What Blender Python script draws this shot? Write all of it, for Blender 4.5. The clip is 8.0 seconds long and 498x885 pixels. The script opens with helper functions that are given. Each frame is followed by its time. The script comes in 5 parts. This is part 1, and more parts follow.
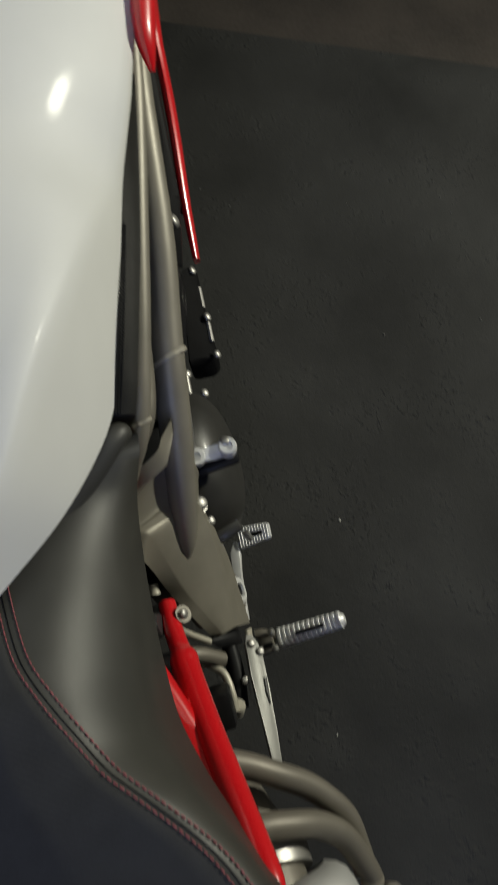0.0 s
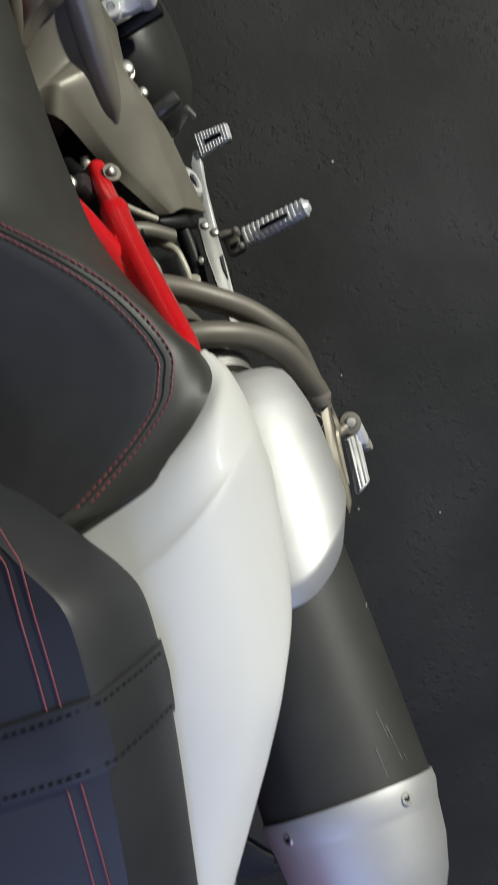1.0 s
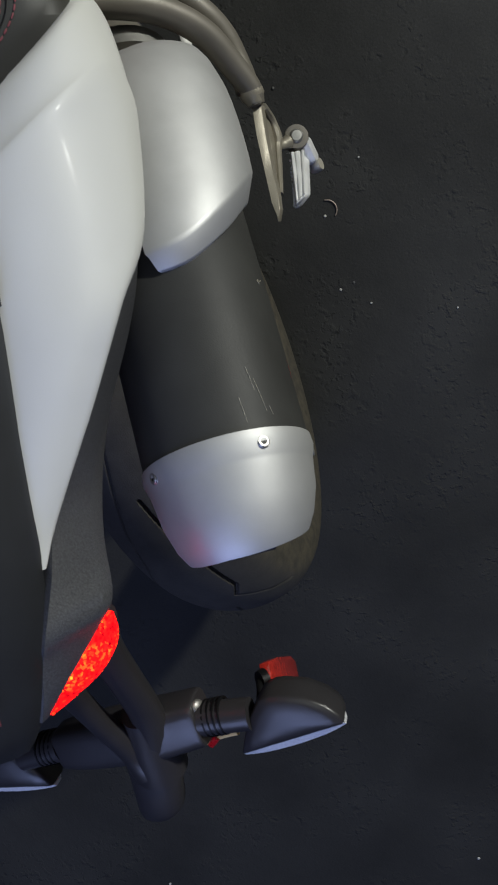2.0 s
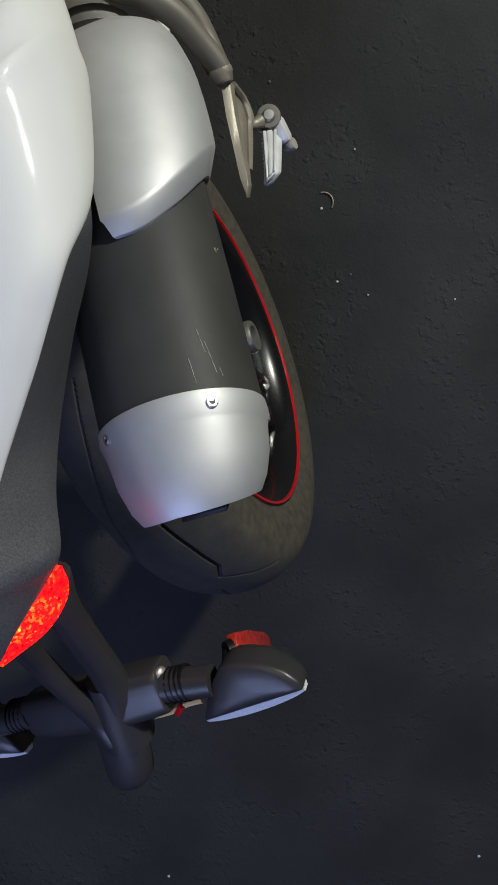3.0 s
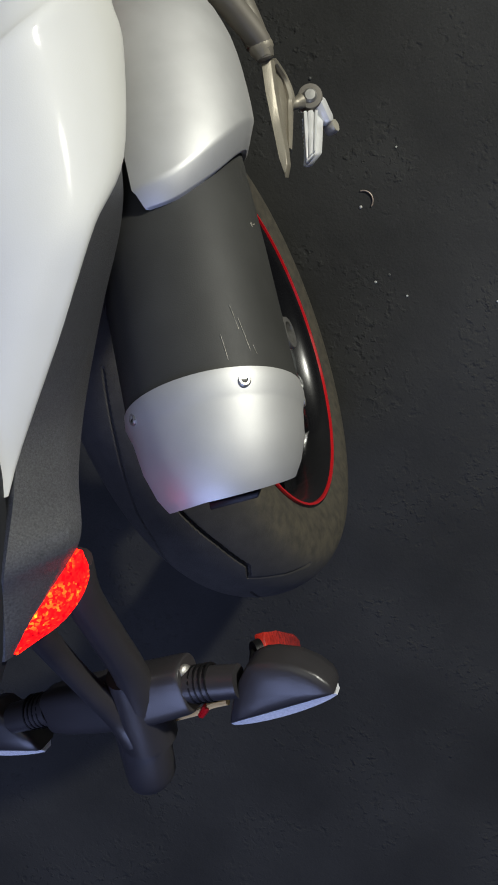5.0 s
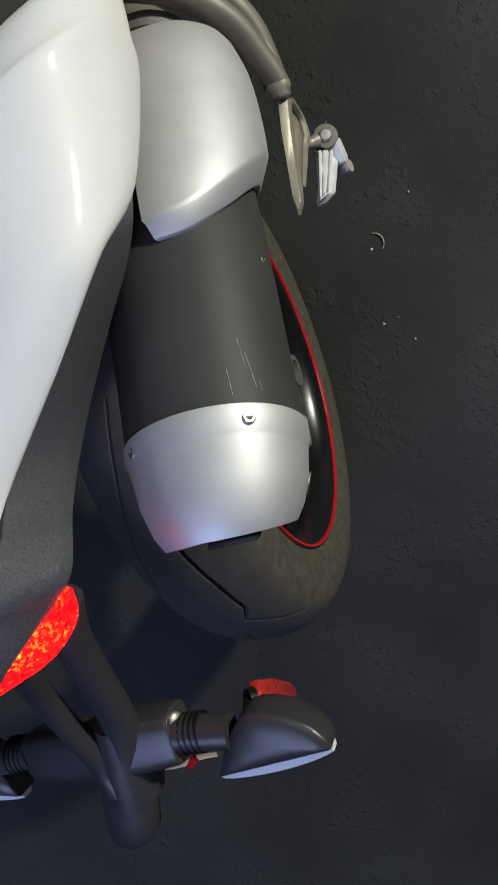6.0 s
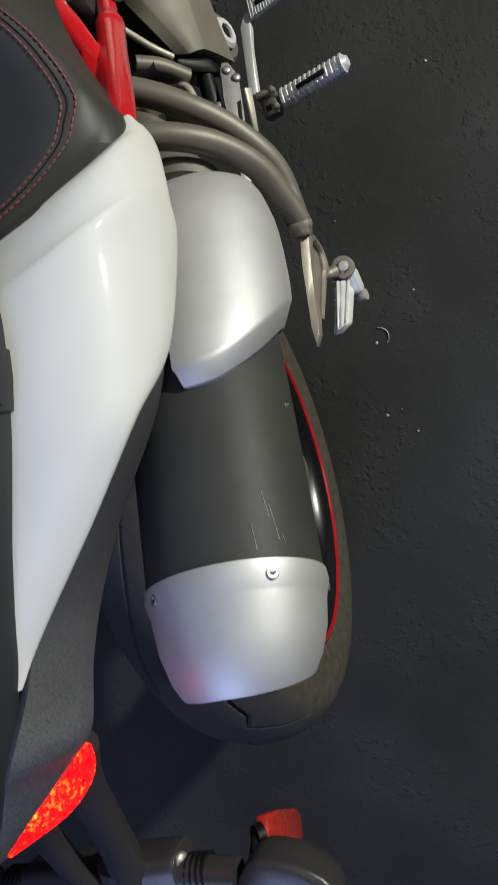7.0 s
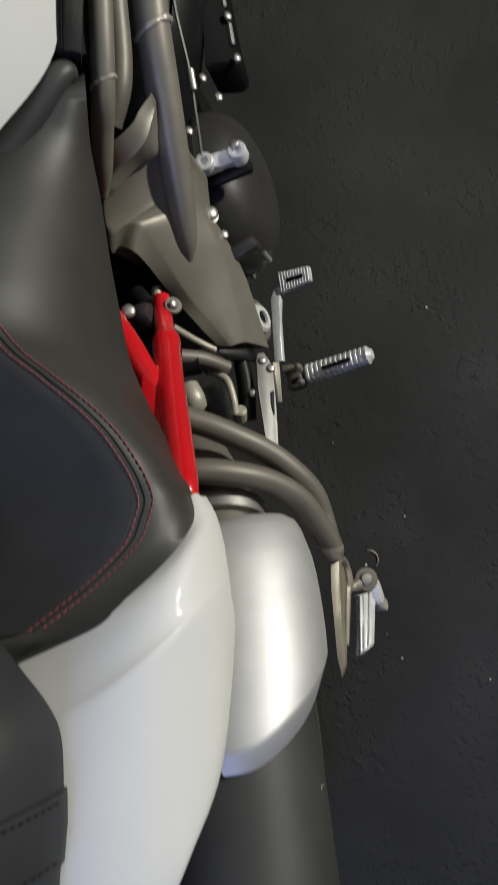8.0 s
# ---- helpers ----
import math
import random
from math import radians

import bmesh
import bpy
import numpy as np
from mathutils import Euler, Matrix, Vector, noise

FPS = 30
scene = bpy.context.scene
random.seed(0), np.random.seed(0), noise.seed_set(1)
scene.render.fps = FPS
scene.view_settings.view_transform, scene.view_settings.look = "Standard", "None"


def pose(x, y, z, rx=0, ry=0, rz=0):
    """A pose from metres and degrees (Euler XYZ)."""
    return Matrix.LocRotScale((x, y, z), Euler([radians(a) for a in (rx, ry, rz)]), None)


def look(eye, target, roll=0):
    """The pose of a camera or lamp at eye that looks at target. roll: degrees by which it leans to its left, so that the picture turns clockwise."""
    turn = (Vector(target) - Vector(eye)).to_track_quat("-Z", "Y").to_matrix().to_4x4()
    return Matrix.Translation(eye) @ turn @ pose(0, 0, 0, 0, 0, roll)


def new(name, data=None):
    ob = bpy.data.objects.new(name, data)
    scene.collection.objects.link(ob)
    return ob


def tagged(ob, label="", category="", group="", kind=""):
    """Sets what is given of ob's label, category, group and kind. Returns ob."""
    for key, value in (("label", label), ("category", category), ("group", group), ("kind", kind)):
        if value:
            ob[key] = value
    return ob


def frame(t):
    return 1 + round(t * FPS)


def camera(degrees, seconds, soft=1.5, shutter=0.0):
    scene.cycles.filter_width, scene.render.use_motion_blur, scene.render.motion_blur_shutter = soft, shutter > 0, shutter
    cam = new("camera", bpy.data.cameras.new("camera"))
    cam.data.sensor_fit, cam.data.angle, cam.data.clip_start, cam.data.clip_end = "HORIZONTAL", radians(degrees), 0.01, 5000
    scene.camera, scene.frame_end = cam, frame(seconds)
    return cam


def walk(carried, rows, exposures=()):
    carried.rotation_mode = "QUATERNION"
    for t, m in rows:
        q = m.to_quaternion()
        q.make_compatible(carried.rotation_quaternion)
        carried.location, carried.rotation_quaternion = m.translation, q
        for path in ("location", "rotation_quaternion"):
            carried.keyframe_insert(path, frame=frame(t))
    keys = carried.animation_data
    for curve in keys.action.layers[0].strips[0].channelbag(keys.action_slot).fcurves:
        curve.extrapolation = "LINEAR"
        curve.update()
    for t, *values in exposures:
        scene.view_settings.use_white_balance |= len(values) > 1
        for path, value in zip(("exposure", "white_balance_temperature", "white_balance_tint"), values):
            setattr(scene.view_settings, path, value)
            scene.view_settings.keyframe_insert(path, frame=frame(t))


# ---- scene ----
# ---- camera and its way ----
cam = camera(38.68, 8.0, soft=1.7, shutter=0.2)
PATH = [
    (0.0, pose(0.0123, 0.3961, 1.3013, 18.98, -8.90, -14.86)),
    (0.2, pose(0.0224, 0.3593, 1.3062, 14.35, -8.37, -18.59)),
    (0.5, pose(0.0225, 0.3034, 1.2879, 9.65, -7.44, -19.82)),
    (0.7, pose(0.0437, 0.2713, 1.2784, 4.81, -5.69, -20.96)),
    (1.0, pose(0.0557, 0.2130, 1.2655, -0.41, -4.28, -20.41)),
    (1.2, pose(0.0697, 0.1789, 1.2644, -4.44, -3.17, -20.17)),
    (1.5, pose(0.0914, 0.1255, 1.2663, -8.04, -1.40, -20.15)),
    (1.8, pose(0.1126, 0.0807, 1.2725, -10.95, 1.60, -20.17)),
    (2.0, pose(0.1256, 0.0625, 1.2756, -11.77, 1.79, -20.12)),
    (2.2, pose(0.1367, 0.0493, 1.2774, -12.08, 1.88, -20.38)),
    (3.5, pose(0.1565, 0.0239, 1.2876, -10.69, 4.27, -20.09)),
    (4.0, pose(0.1536, 0.0209, 1.2816, -10.58, 4.93, -20.13)),
    (4.5, pose(0.1496, 0.0131, 1.2715, -10.50, 5.79, -20.13)),
    (5.8, pose(0.1444, 0.0048, 1.2530, -8.76, 6.59, -17.80)),
    (6.0, pose(0.1447, 0.0070, 1.2498, -7.17, 6.70, -17.35)),
    (6.2, pose(0.1464, 0.0118, 1.2481, -6.04, 6.82, -16.69)),
    (6.5, pose(0.1472, 0.0255, 1.2486, -4.55, 6.71, -16.13)),
    (6.8, pose(0.1475, 0.0415, 1.2536, -3.29, 6.70, -15.68)),
    (7.0, pose(0.1446, 0.0618, 1.2554, -2.46, 6.39, -15.51)),
    (7.2, pose(0.1422, 0.0894, 1.2602, -1.36, 5.93, -14.80)),
    (7.5, pose(0.1411, 0.1346, 1.2659, 0.27, 4.74, -13.12)),
    (7.8, pose(0.1349, 0.1896, 1.2687, 3.56, 3.60, -10.92)),
    (8.0, pose(0.1271, 0.2227, 1.2711, 7.82, 2.98, -10.33)),
]
walk(cam, PATH, ((0.0, -0.22, 6850, 3), (0.3, 0.22, 6700, 5), (0.6, 0.45, 6550, 7), (1.0, 0.4, 6400, 7), (1.5, 0.03, 6250, 7), (2.0, -0.08, 6250, 7), (3.5, 0.26, 6350, 7), (4.5, 0.3, 6450, 7), (6.0, 0.36, 6450, 7), (7.0, 0.34, 6450, 7), (7.5, 0.22, 6450, 7), (8.0, 0.12, 6450, 10)))

# ---- light: night, warm and cool lamps out of view, an added overhead fill ----
world = bpy.data.worlds.new("night_sky")
scene.world = world
world.use_nodes = True
world.node_tree.nodes["Background"].inputs[0].default_value = (0.48, 0.52, 0.88, 1)
world.node_tree.nodes["Background"].inputs[1].default_value = 0.014
scene.view_settings.exposure = 0.0


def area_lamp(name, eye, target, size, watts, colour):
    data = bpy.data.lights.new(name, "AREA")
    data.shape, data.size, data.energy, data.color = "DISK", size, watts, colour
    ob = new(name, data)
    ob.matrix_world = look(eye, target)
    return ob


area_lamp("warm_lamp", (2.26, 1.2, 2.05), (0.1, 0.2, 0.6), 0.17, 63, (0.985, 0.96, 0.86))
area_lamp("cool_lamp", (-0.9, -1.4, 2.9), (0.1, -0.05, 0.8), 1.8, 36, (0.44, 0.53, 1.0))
# added soft fill from above, stands for no known lamp; lifts frame and ground
area_lamp("overhead_fill", (0.6, 1.6, 4.2), (0.1, 0.4, 0.5), 2.4, 13, (0.97, 1.0, 0.9))


# ---- materials ----
def mat(name, colour, rough=0.5, metal=0.0, coat=0.0, vary=0.15, scale=30.0, bump=0.0, bump_scale=200.0, rough_vary=0.1, spec=0.5):
    m = bpy.data.materials.new(name)
    m.use_nodes = True
    n, l = m.node_tree.nodes, m.node_tree.links
    p = n["Principled BSDF"]
    p.inputs["Metallic"].default_value = metal
    p.inputs["Coat Weight"].default_value = coat
    p.inputs["Coat Roughness"].default_value = 0.1
    p.inputs["Specular IOR Level"].default_value = spec
    tc = n.new("ShaderNodeTexCoord")
    a = n.new("ShaderNodeTexNoise")
    a.inputs["Scale"].default_value, a.inputs["Detail"].default_value = scale, 6
    l.new(tc.outputs["Object"], a.inputs["Vector"])
    b = n.new("ShaderNodeTexNoise")
    b.inputs["Scale"].default_value, b.inputs["Detail"].default_value = bump_scale, 3
    l.new(tc.outputs["Object"], b.inputs["Vector"])
    ramp = n.new("ShaderNodeMapRange")
    ramp.inputs["From Min"].default_value, ramp.inputs["From Max"].default_value = 0.3, 0.7
    ramp.inputs["To Min"].default_value, ramp.inputs["To Max"].default_value = 1 - vary, 1 + vary
    l.new(a.outputs["Fac"], ramp.inputs["Value"])
    mul = n.new("ShaderNodeVectorMath")
    mul.operation = "SCALE"
    mul.inputs[0].default_value = colour
    l.new(ramp.outputs[0], mul.inputs["Scale"])
    l.new(mul.outputs[0], p.inputs["Base Color"])
    r = n.new("ShaderNodeMapRange")
    r.inputs["From Min"].default_value, r.inputs["From Max"].default_value = 0.3, 0.7
    r.inputs["To Min"].default_value, r.inputs["To Max"].default_value = max(rough - rough_vary, 0.02), min(rough + rough_vary, 1)
    l.new(b.outputs["Fac"], r.inputs["Value"])
    l.new(r.outputs[0], p.inputs["Roughness"])
    if bump:
        bp = n.new("ShaderNodeBump")
        bp.inputs["Strength"].default_value, bp.inputs["Distance"].default_value = bump, 0.001
        l.new(b.outputs["Fac"], bp.inputs["Height"])
        l.new(bp.outputs[0], p.inputs["Normal"])
    return m


WHITE = mat("pearl_white_paint", (0.65, 0.65, 0.63), 0.5, 0, 0.03, 0.02, 20, 0.06, 1400, 0.1, 0.36)
SATIN = mat("satin_silver_paint", (0.56, 0.56, 0.56), 0.56, 0.64, 0, 0.05, 40, 0.012, 1500, 0.05)
MATT = mat("matt_black_paint", (0.04, 0.04, 0.038), 0.56, 0, 0, 0.15, 25, 0.08, 1200, 0.06, 0.35)
TITAN = mat("titanium_grey_paint", (0.225, 0.208, 0.172), 0.46, 0.3, 0, 0.08, 40, 0.05, 1200, 0.06)
DARKTUBE = mat("dark_grey_tube_paint", (0.17, 0.155, 0.13), 0.5, 0.3, 0, 0.08, 40, 0.05, 1200, 0.06)
RED = mat("red_gloss_paint", (0.62, 0.008, 0.014), 0.3, 0, 0.7, 0.05, 30, 0.02, 800, 0.05)
VINYL = mat("black_vinyl", (0.037, 0.036, 0.032), 0.5, 0, 0, 0.12, 30, 0.1, 1800, 0.06, 0.5)
DARKVINYL = mat("navy_black_vinyl", (0.025, 0.026, 0.029), 0.5, 0, 0, 0.12, 30, 0.1, 1800, 0.06, 0.45)
PLASTIC = mat("grained_black_plastic", (0.072, 0.073, 0.08), 0.5, 0, 0, 0.4, 900, 0.5, 1500, 0.08)
SMOOTHPLASTIC = mat("smooth_black_plastic", (0.036, 0.034, 0.037), 0.33, 0, 0, 0.1, 40, 0.1, 1500, 0.05)
GLOSSBLACK = mat("black_wrinkle_paint", (0.032, 0.031, 0.029), 0.42, 0, 0.12, 0.15, 30, 0.15, 900, 0.08)
RUBBER = mat("tyre_rubber", (0.04, 0.037, 0.032), 0.8, 0, 0, 0.2, 60, 0.3, 700, 0.1)
ALU = mat("bare_aluminium", (0.74, 0.74, 0.74), 0.4, 0.3, 0, 0.08, 60, 0.1, 900, 0.1)
CAST = mat("cast_aluminium", (0.46, 0.43, 0.36), 0.46, 0.35, 0, 0.12, 60, 0.2, 900, 0.08)
GUARD = mat("satin_grey_aluminium", (0.27, 0.268, 0.255), 0.5, 0.3, 0, 0.08, 60, 0.1, 900, 0.08)
BRACKET = mat("dark_cast_aluminium", (0.27, 0.245, 0.195), 0.45, 0.35, 0, 0.12, 60, 0.2, 900, 0.08)
RIMBLACK = mat("gloss_black_wheel_paint", (0.007, 0.007, 0.008), 0.25, 0, 0.6, 0.15, 30, 0.02, 900, 0.05)
STEEL = mat("zinc_steel", (0.4, 0.39, 0.37), 0.42, 0.8, 0, 0.1, 80, 0.05, 900, 0.08)
BLACKFIN = mat("matt_black_fins", (0.004, 0.004, 0.0045), 0.75, 0, 0, 0.2, 60, 0.1, 900, 0.1, 0.12)
DARK = mat("black_steel", (0.008, 0.008, 0.009), 0.45, 0.1, 0, 0.2, 60, 0.1, 900, 0.1, 0.25)
TRIM = mat("dark_grained_trim", (0.013, 0.0125, 0.011), 0.6, 0, 0, 0.2, 60, 0.3, 900, 0.08, 0.2)
THREAD = mat("red_thread", (0.22, 0.05, 0.06), 0.7, 0, 0, 0.2, 300, 0.1, 900, 0.1)


WIRE = mat("yellow_sleeve", (0.85, 0.6, 0.28), 0.4, 0, 0, 0.1, 60)
CLEAR = mat("clear_lens", (0.82, 0.83, 0.88), 0.12, 0, 0.6, 0.1, 500, 0.4, 700, 0.05)
REDLENS = mat("red_reflector", (0.5, 0.03, 0.02), 0.18, 0, 0.5, 0.35, 250, 0.4, 400, 0.08)


def add_dust():
    """Dry brown road dust in the tyre's sidewalls, patchy, none on the worn tread."""
    n, l = RUBBER.node_tree.nodes, RUBBER.node_tree.links
    p = n["Principled BSDF"]
    clean = p.inputs["Base Color"].links[0].from_socket
    tc = n.new("ShaderNodeTexCoord")
    off = n.new("ShaderNodeVectorMath")
    off.operation = "SUBTRACT"
    off.inputs[1].default_value = (0, 0, 0.315)
    flat = n.new("ShaderNodeVectorMath")
    flat.operation = "MULTIPLY"
    flat.inputs[1].default_value = (0, 1, 1)
    size = n.new("ShaderNodeVectorMath")
    size.operation = "LENGTH"
    l.new(tc.outputs["Object"], off.inputs[0])
    l.new(off.outputs[0], flat.inputs[0])
    l.new(flat.outputs[0], size.inputs[0])
    side = n.new("ShaderNodeMapRange")
    side.inputs["From Min"].default_value, side.inputs["From Max"].default_value = 0.302, 0.282
    l.new(size.outputs["Value"], side.inputs["Value"])
    patch = n.new("ShaderNodeTexNoise")
    patch.inputs["Scale"].default_value, patch.inputs["Detail"].default_value = 80, 6
    l.new(tc.outputs["Object"], patch.inputs["Vector"])
    amount = n.new("ShaderNodeMapRange")
    amount.inputs["From Min"].default_value, amount.inputs["From Max"].default_value = 0.35, 0.65
    amount.inputs["To Min"].default_value = 0.25
    l.new(patch.outputs["Fac"], amount.inputs["Value"])
    both = n.new("ShaderNodeMath")
    both.operation = "MULTIPLY"
    l.new(side.outputs[0], both.inputs[0])
    l.new(amount.outputs[0], both.inputs[1])
    mix = n.new("ShaderNodeMix")
    mix.data_type = "RGBA"
    l.new(both.outputs[0], mix.inputs[0])
    l.new(clean, mix.inputs[6])
    mix.inputs[7].default_value = (0.088, 0.077, 0.056, 1)
    l.new(mix.outputs[2], p.inputs["Base Color"])


add_dust()


def weave_material():
    m = mat("woven_cover", (0.019, 0.0195, 0.022), 0.8, 0, 0, 0.15, 60, 0, 800, 0.05)
    n, l = m.node_tree.nodes, m.node_tree.links
    tc = n.new("ShaderNodeTexCoord")
    w = n.new("ShaderNodeTexWave")
    w.bands_direction = "X"
    w.inputs["Scale"].default_value = 700
    l.new(tc.outputs["Object"], w.inputs["Vector"])
    v = n.new("ShaderNodeTexWave")
    v.bands_direction = "Y"
    v.inputs["Scale"].default_value = 480
    l.new(tc.outputs["Object"], v.inputs["Vector"])
    mx = n.new("ShaderNodeMath")
    mx.operation = "MULTIPLY"
    l.new(w.outputs["Fac"], mx.inputs[0])
    l.new(v.outputs["Fac"], mx.inputs[1])
    bp = n.new("ShaderNodeBump")
    bp.inputs["Strength"].default_value, bp.inputs["Distance"].default_value = 0.12, 0.0005
    l.new(mx.outputs[0], bp.inputs["Height"])
    l.new(bp.outputs[0], n["Principled BSDF"].inputs["Normal"])
    return m


WEAVE = weave_material()


def asphalt_material():
    m = mat("sealed_asphalt", (0.027, 0.027, 0.026), 0.8, 0, 0, 0.35, 3.5, 0.0, 300, 0.1, 0.25)
    n, l = m.node_tree.nodes, m.node_tree.links
    p = n["Principled BSDF"]
    tc = n.new("ShaderNodeTexCoord")

    def noise_tex(scale, detail):
        t = n.new("ShaderNodeTexNoise")
        t.inputs["Scale"].default_value, t.inputs["Detail"].default_value = scale, detail
        l.new(tc.outputs["Object"], t.inputs["Vector"])
        return t.outputs["Fac"]

    def mapped(value, a, b, c, d):
        r = n.new("ShaderNodeMapRange")
        for key, v in zip(("From Min", "From Max", "To Min", "To Max"), (a, b, c, d)):
            r.inputs[key].default_value = v
        l.new(value, r.inputs["Value"])
        return r.outputs[0]

    def added(a, b):
        q = n.new("ShaderNodeMath")
        l.new(a, q.inputs[0])
        l.new(b, q.inputs[1])
        return q.outputs[0]

    def times(a, b):
        q = n.new("ShaderNodeMath")
        q.operation = "MULTIPLY"
        l.new(a, q.inputs[0])
        l.new(b, q.inputs[1])
        return q.outputs[0]

    cluster = mapped(noise_tex(7, 4), 0.46, 0.64, 0.06, 1.0)
    fine = mapped(noise_tex(220, 4), 0.25, 0.75, 0.0, 0.16)
    pits = times(mapped(noise_tex(58, 2), 0.28, 0.42, -0.9, 0.0), cluster)
    grit = times(mapped(noise_tex(72, 2), 0.58, 0.72, 0.0, 0.9), cluster)
    lumps = times(mapped(noise_tex(42, 3), 0.58, 0.74, 0.0, 0.9), cluster)
    waves = mapped(noise_tex(11, 3), 0.3, 0.7, 0.0, 0.9)
    bp = n.new("ShaderNodeBump")
    bp.inputs["Strength"].default_value, bp.inputs["Distance"].default_value = 0.75, 0.0028
    l.new(added(added(added(added(fine, pits), lumps), waves), grit), bp.inputs["Height"])
    l.new(bp.outputs[0], p.inputs["Normal"])
    return m


ASPHALT = asphalt_material()


# ---- builders ----
def part(name, bm, material, parent, label="", smooth=True):
    me = bpy.data.meshes.new(name)
    if isinstance(bm, tuple):
        me.from_pydata(bm[0], [], bm[1])
    else:
        bmesh.ops.recalc_face_normals(bm, faces=bm.faces)
        bm.to_mesh(me)
        bm.free()
    me.materials.append(material)
    if smooth:
        me.shade_smooth()
        me.set_sharp_from_angle(angle=radians(38 if smooth is True else smooth))
    ob = new(name, me)
    ob.parent = parent
    if label:
        tagged(ob, label)
    return ob


def spline(points, steps=8):
    """Catmull-Rom through rows of numbers."""
    p = np.array(points, float)
    p = np.vstack([2 * p[0] - p[1], p, 2 * p[-1] - p[-2]])
    out = []
    for i in range(1, len(p) - 2):
        for k in range(steps):
            u = k / steps
            a, b, c, d = p[i - 1], p[i], p[i + 1], p[i + 2]
            out.append(0.5 * (2 * b + (c - a) * u + (2 * a - 5 * b + 4 * c - d) * u * u + (3 * b - a - 3 * c + d) * u**3))
    return np.array(out + [p[-2]])


def skin(bm, rings, closed=True, caps=True):
    """Quads between rows of points."""
    vs = [[bm.verts.new(tuple(q)) for q in ring] for ring in rings]
    n = len(vs[0])
    for a, b in zip(vs, vs[1:]):
        for i in range(n if closed else n - 1):
            j = (i + 1) % n
            bm.faces.new((a[i], a[j], b[j], b[i]))
    if caps and closed:
        bm.faces.new(vs[0])
        bm.faces.new(vs[-1][::-1])
    return vs


def loft(stations, steps=6, closed=True, caps=True):
    """A skin through sections: each a row of points, smoothed along the row of sections."""
    a = np.array(stations, float)
    flat = spline(a.reshape(len(a), -1), steps).reshape(-1, *a.shape[1:])
    bm = bmesh.new()
    skin(bm, flat, closed, caps)
    return bm


def sweep(points, radii, sides=14, steps=8, flat=1.0):
    """A tube along a smooth line; radii: one number or one for each point."""
    p = np.array(points, float)
    r = np.full(len(p), radii) if np.isscalar(radii) else np.array(radii, float)
    line = spline(np.c_[p, r], steps) if len(p) > 2 else np.c_[np.linspace(p[0], p[1], 3), np.linspace(r[0], r[1], 3)]
    bm = bmesh.new()
    rings, side = [], None
    for i in range(len(line)):
        d = line[min(i + 1, len(line) - 1), :3] - line[max(i - 1, 0), :3]
        d = d / np.linalg.norm(d)
        if side is None:
            side = np.cross(d, (0, 0, 1)) if abs(d[2]) < 0.9 else np.cross(d, (0, 1, 0))
        side = side - d * (side @ d)
        side = side / np.linalg.norm(side)
        up = np.cross(side, d)
        rings.append([line[i, :3] + line[i, 3] * (np.cos(t) * side + flat * np.sin(t) * up) for t in np.arange(sides) * 2 * np.pi / sides])
    skin(bm, rings)
    return bm


def frame_of(axis):
    axis = np.array(axis, float) / np.linalg.norm(axis)
    side = np.cross(axis, (0, 0, 1)) if abs(axis[2]) < 0.95 else np.cross(axis, (1, 0, 0))
    side = side / np.linalg.norm(side)
    return side, np.cross(side, axis), axis


def turned(profile, origin, axis, sides=48, start=0.0, caps=True):
    """A body of revolution: profile of (along, radius); without caps the profile closes on itself, as a ring does."""
    profile = list(profile) if caps else list(profile) + [profile[0]]
    s, u, a = frame_of(axis)
    o = np.array(origin, float)
    bm = bmesh.new()
    rings = [[o + a * h + r * (np.cos(t) * s + np.sin(t) * u) for t in start + np.arange(sides) * 2 * np.pi / sides] for h, r in profile]
    skin(bm, rings, True, caps)
    bmesh.ops.remove_doubles(bm, verts=bm.verts[:], dist=1e-6)
    return bm


def slab(outline, thick, way, bevel=0.002):
    """A plate: an outline of points in space, thickened along a direction, with bevelled edges."""
    bm = bmesh.new()
    w = np.array(way, float) / np.linalg.norm(way) * thick
    skin(bm, [[np.array(q) for q in outline], [np.array(q) + w for q in outline]])
    if bevel:
        bmesh.ops.bevel(bm, geom=bm.edges[:], offset=bevel, segments=2, affect="EDGES", profile=0.5)
    return bm


def block(centre, x, y, z, size, bevel=0.003):
    """A bevelled block by its centre, three axes and sizes."""
    c = np.array(centre, float)
    ax = [np.array(v, float) / np.linalg.norm(v) * s / 2 for v, s in zip((x, y, z), size)]
    bm = bmesh.new()
    skin(bm, [[c + k * ax[2] + i * ax[0] + j * ax[1] for i, j in ((-1, -1), (1, -1), (1, 1), (-1, 1))] for k in (-1, 1)])
    if bevel:
        bmesh.ops.bevel(bm, geom=bm.edges[:], offset=bevel, segments=2, affect="EDGES", profile=0.5)
    return bm


def bolt(parent, place, axis, r=0.005, material=None, name="bolt", socket=False):
    r = r * 0.82
    h = r * 0.38
    dome = [(h * 0.8, r * 0.82), (h * 0.8, r * 0.5), (h * 0.1, r * 0.45), (h * 0.1, 0.0001)] if socket else [(h * 0.8, r * 0.9), (h * 1.2, r * 0.6), (h * 1.3, 0.0001)]
    head = turned([(-h, r * 0.9), (h * 0.3, r)] + dome, place, axis, 14)
    made = part(name, head, material or STEEL, parent, "small steel bolt")
    if socket:
        a = np.array(axis, float) / np.linalg.norm(axis)
        part("socket", turned([(0.0, r * 0.46), (h * 0.35, r * 0.46), (h * 0.35, 0.0001)], np.array(place, float) + a * h * 0.1, axis, 6), DARK, made, "dark hexagon socket")
    return made


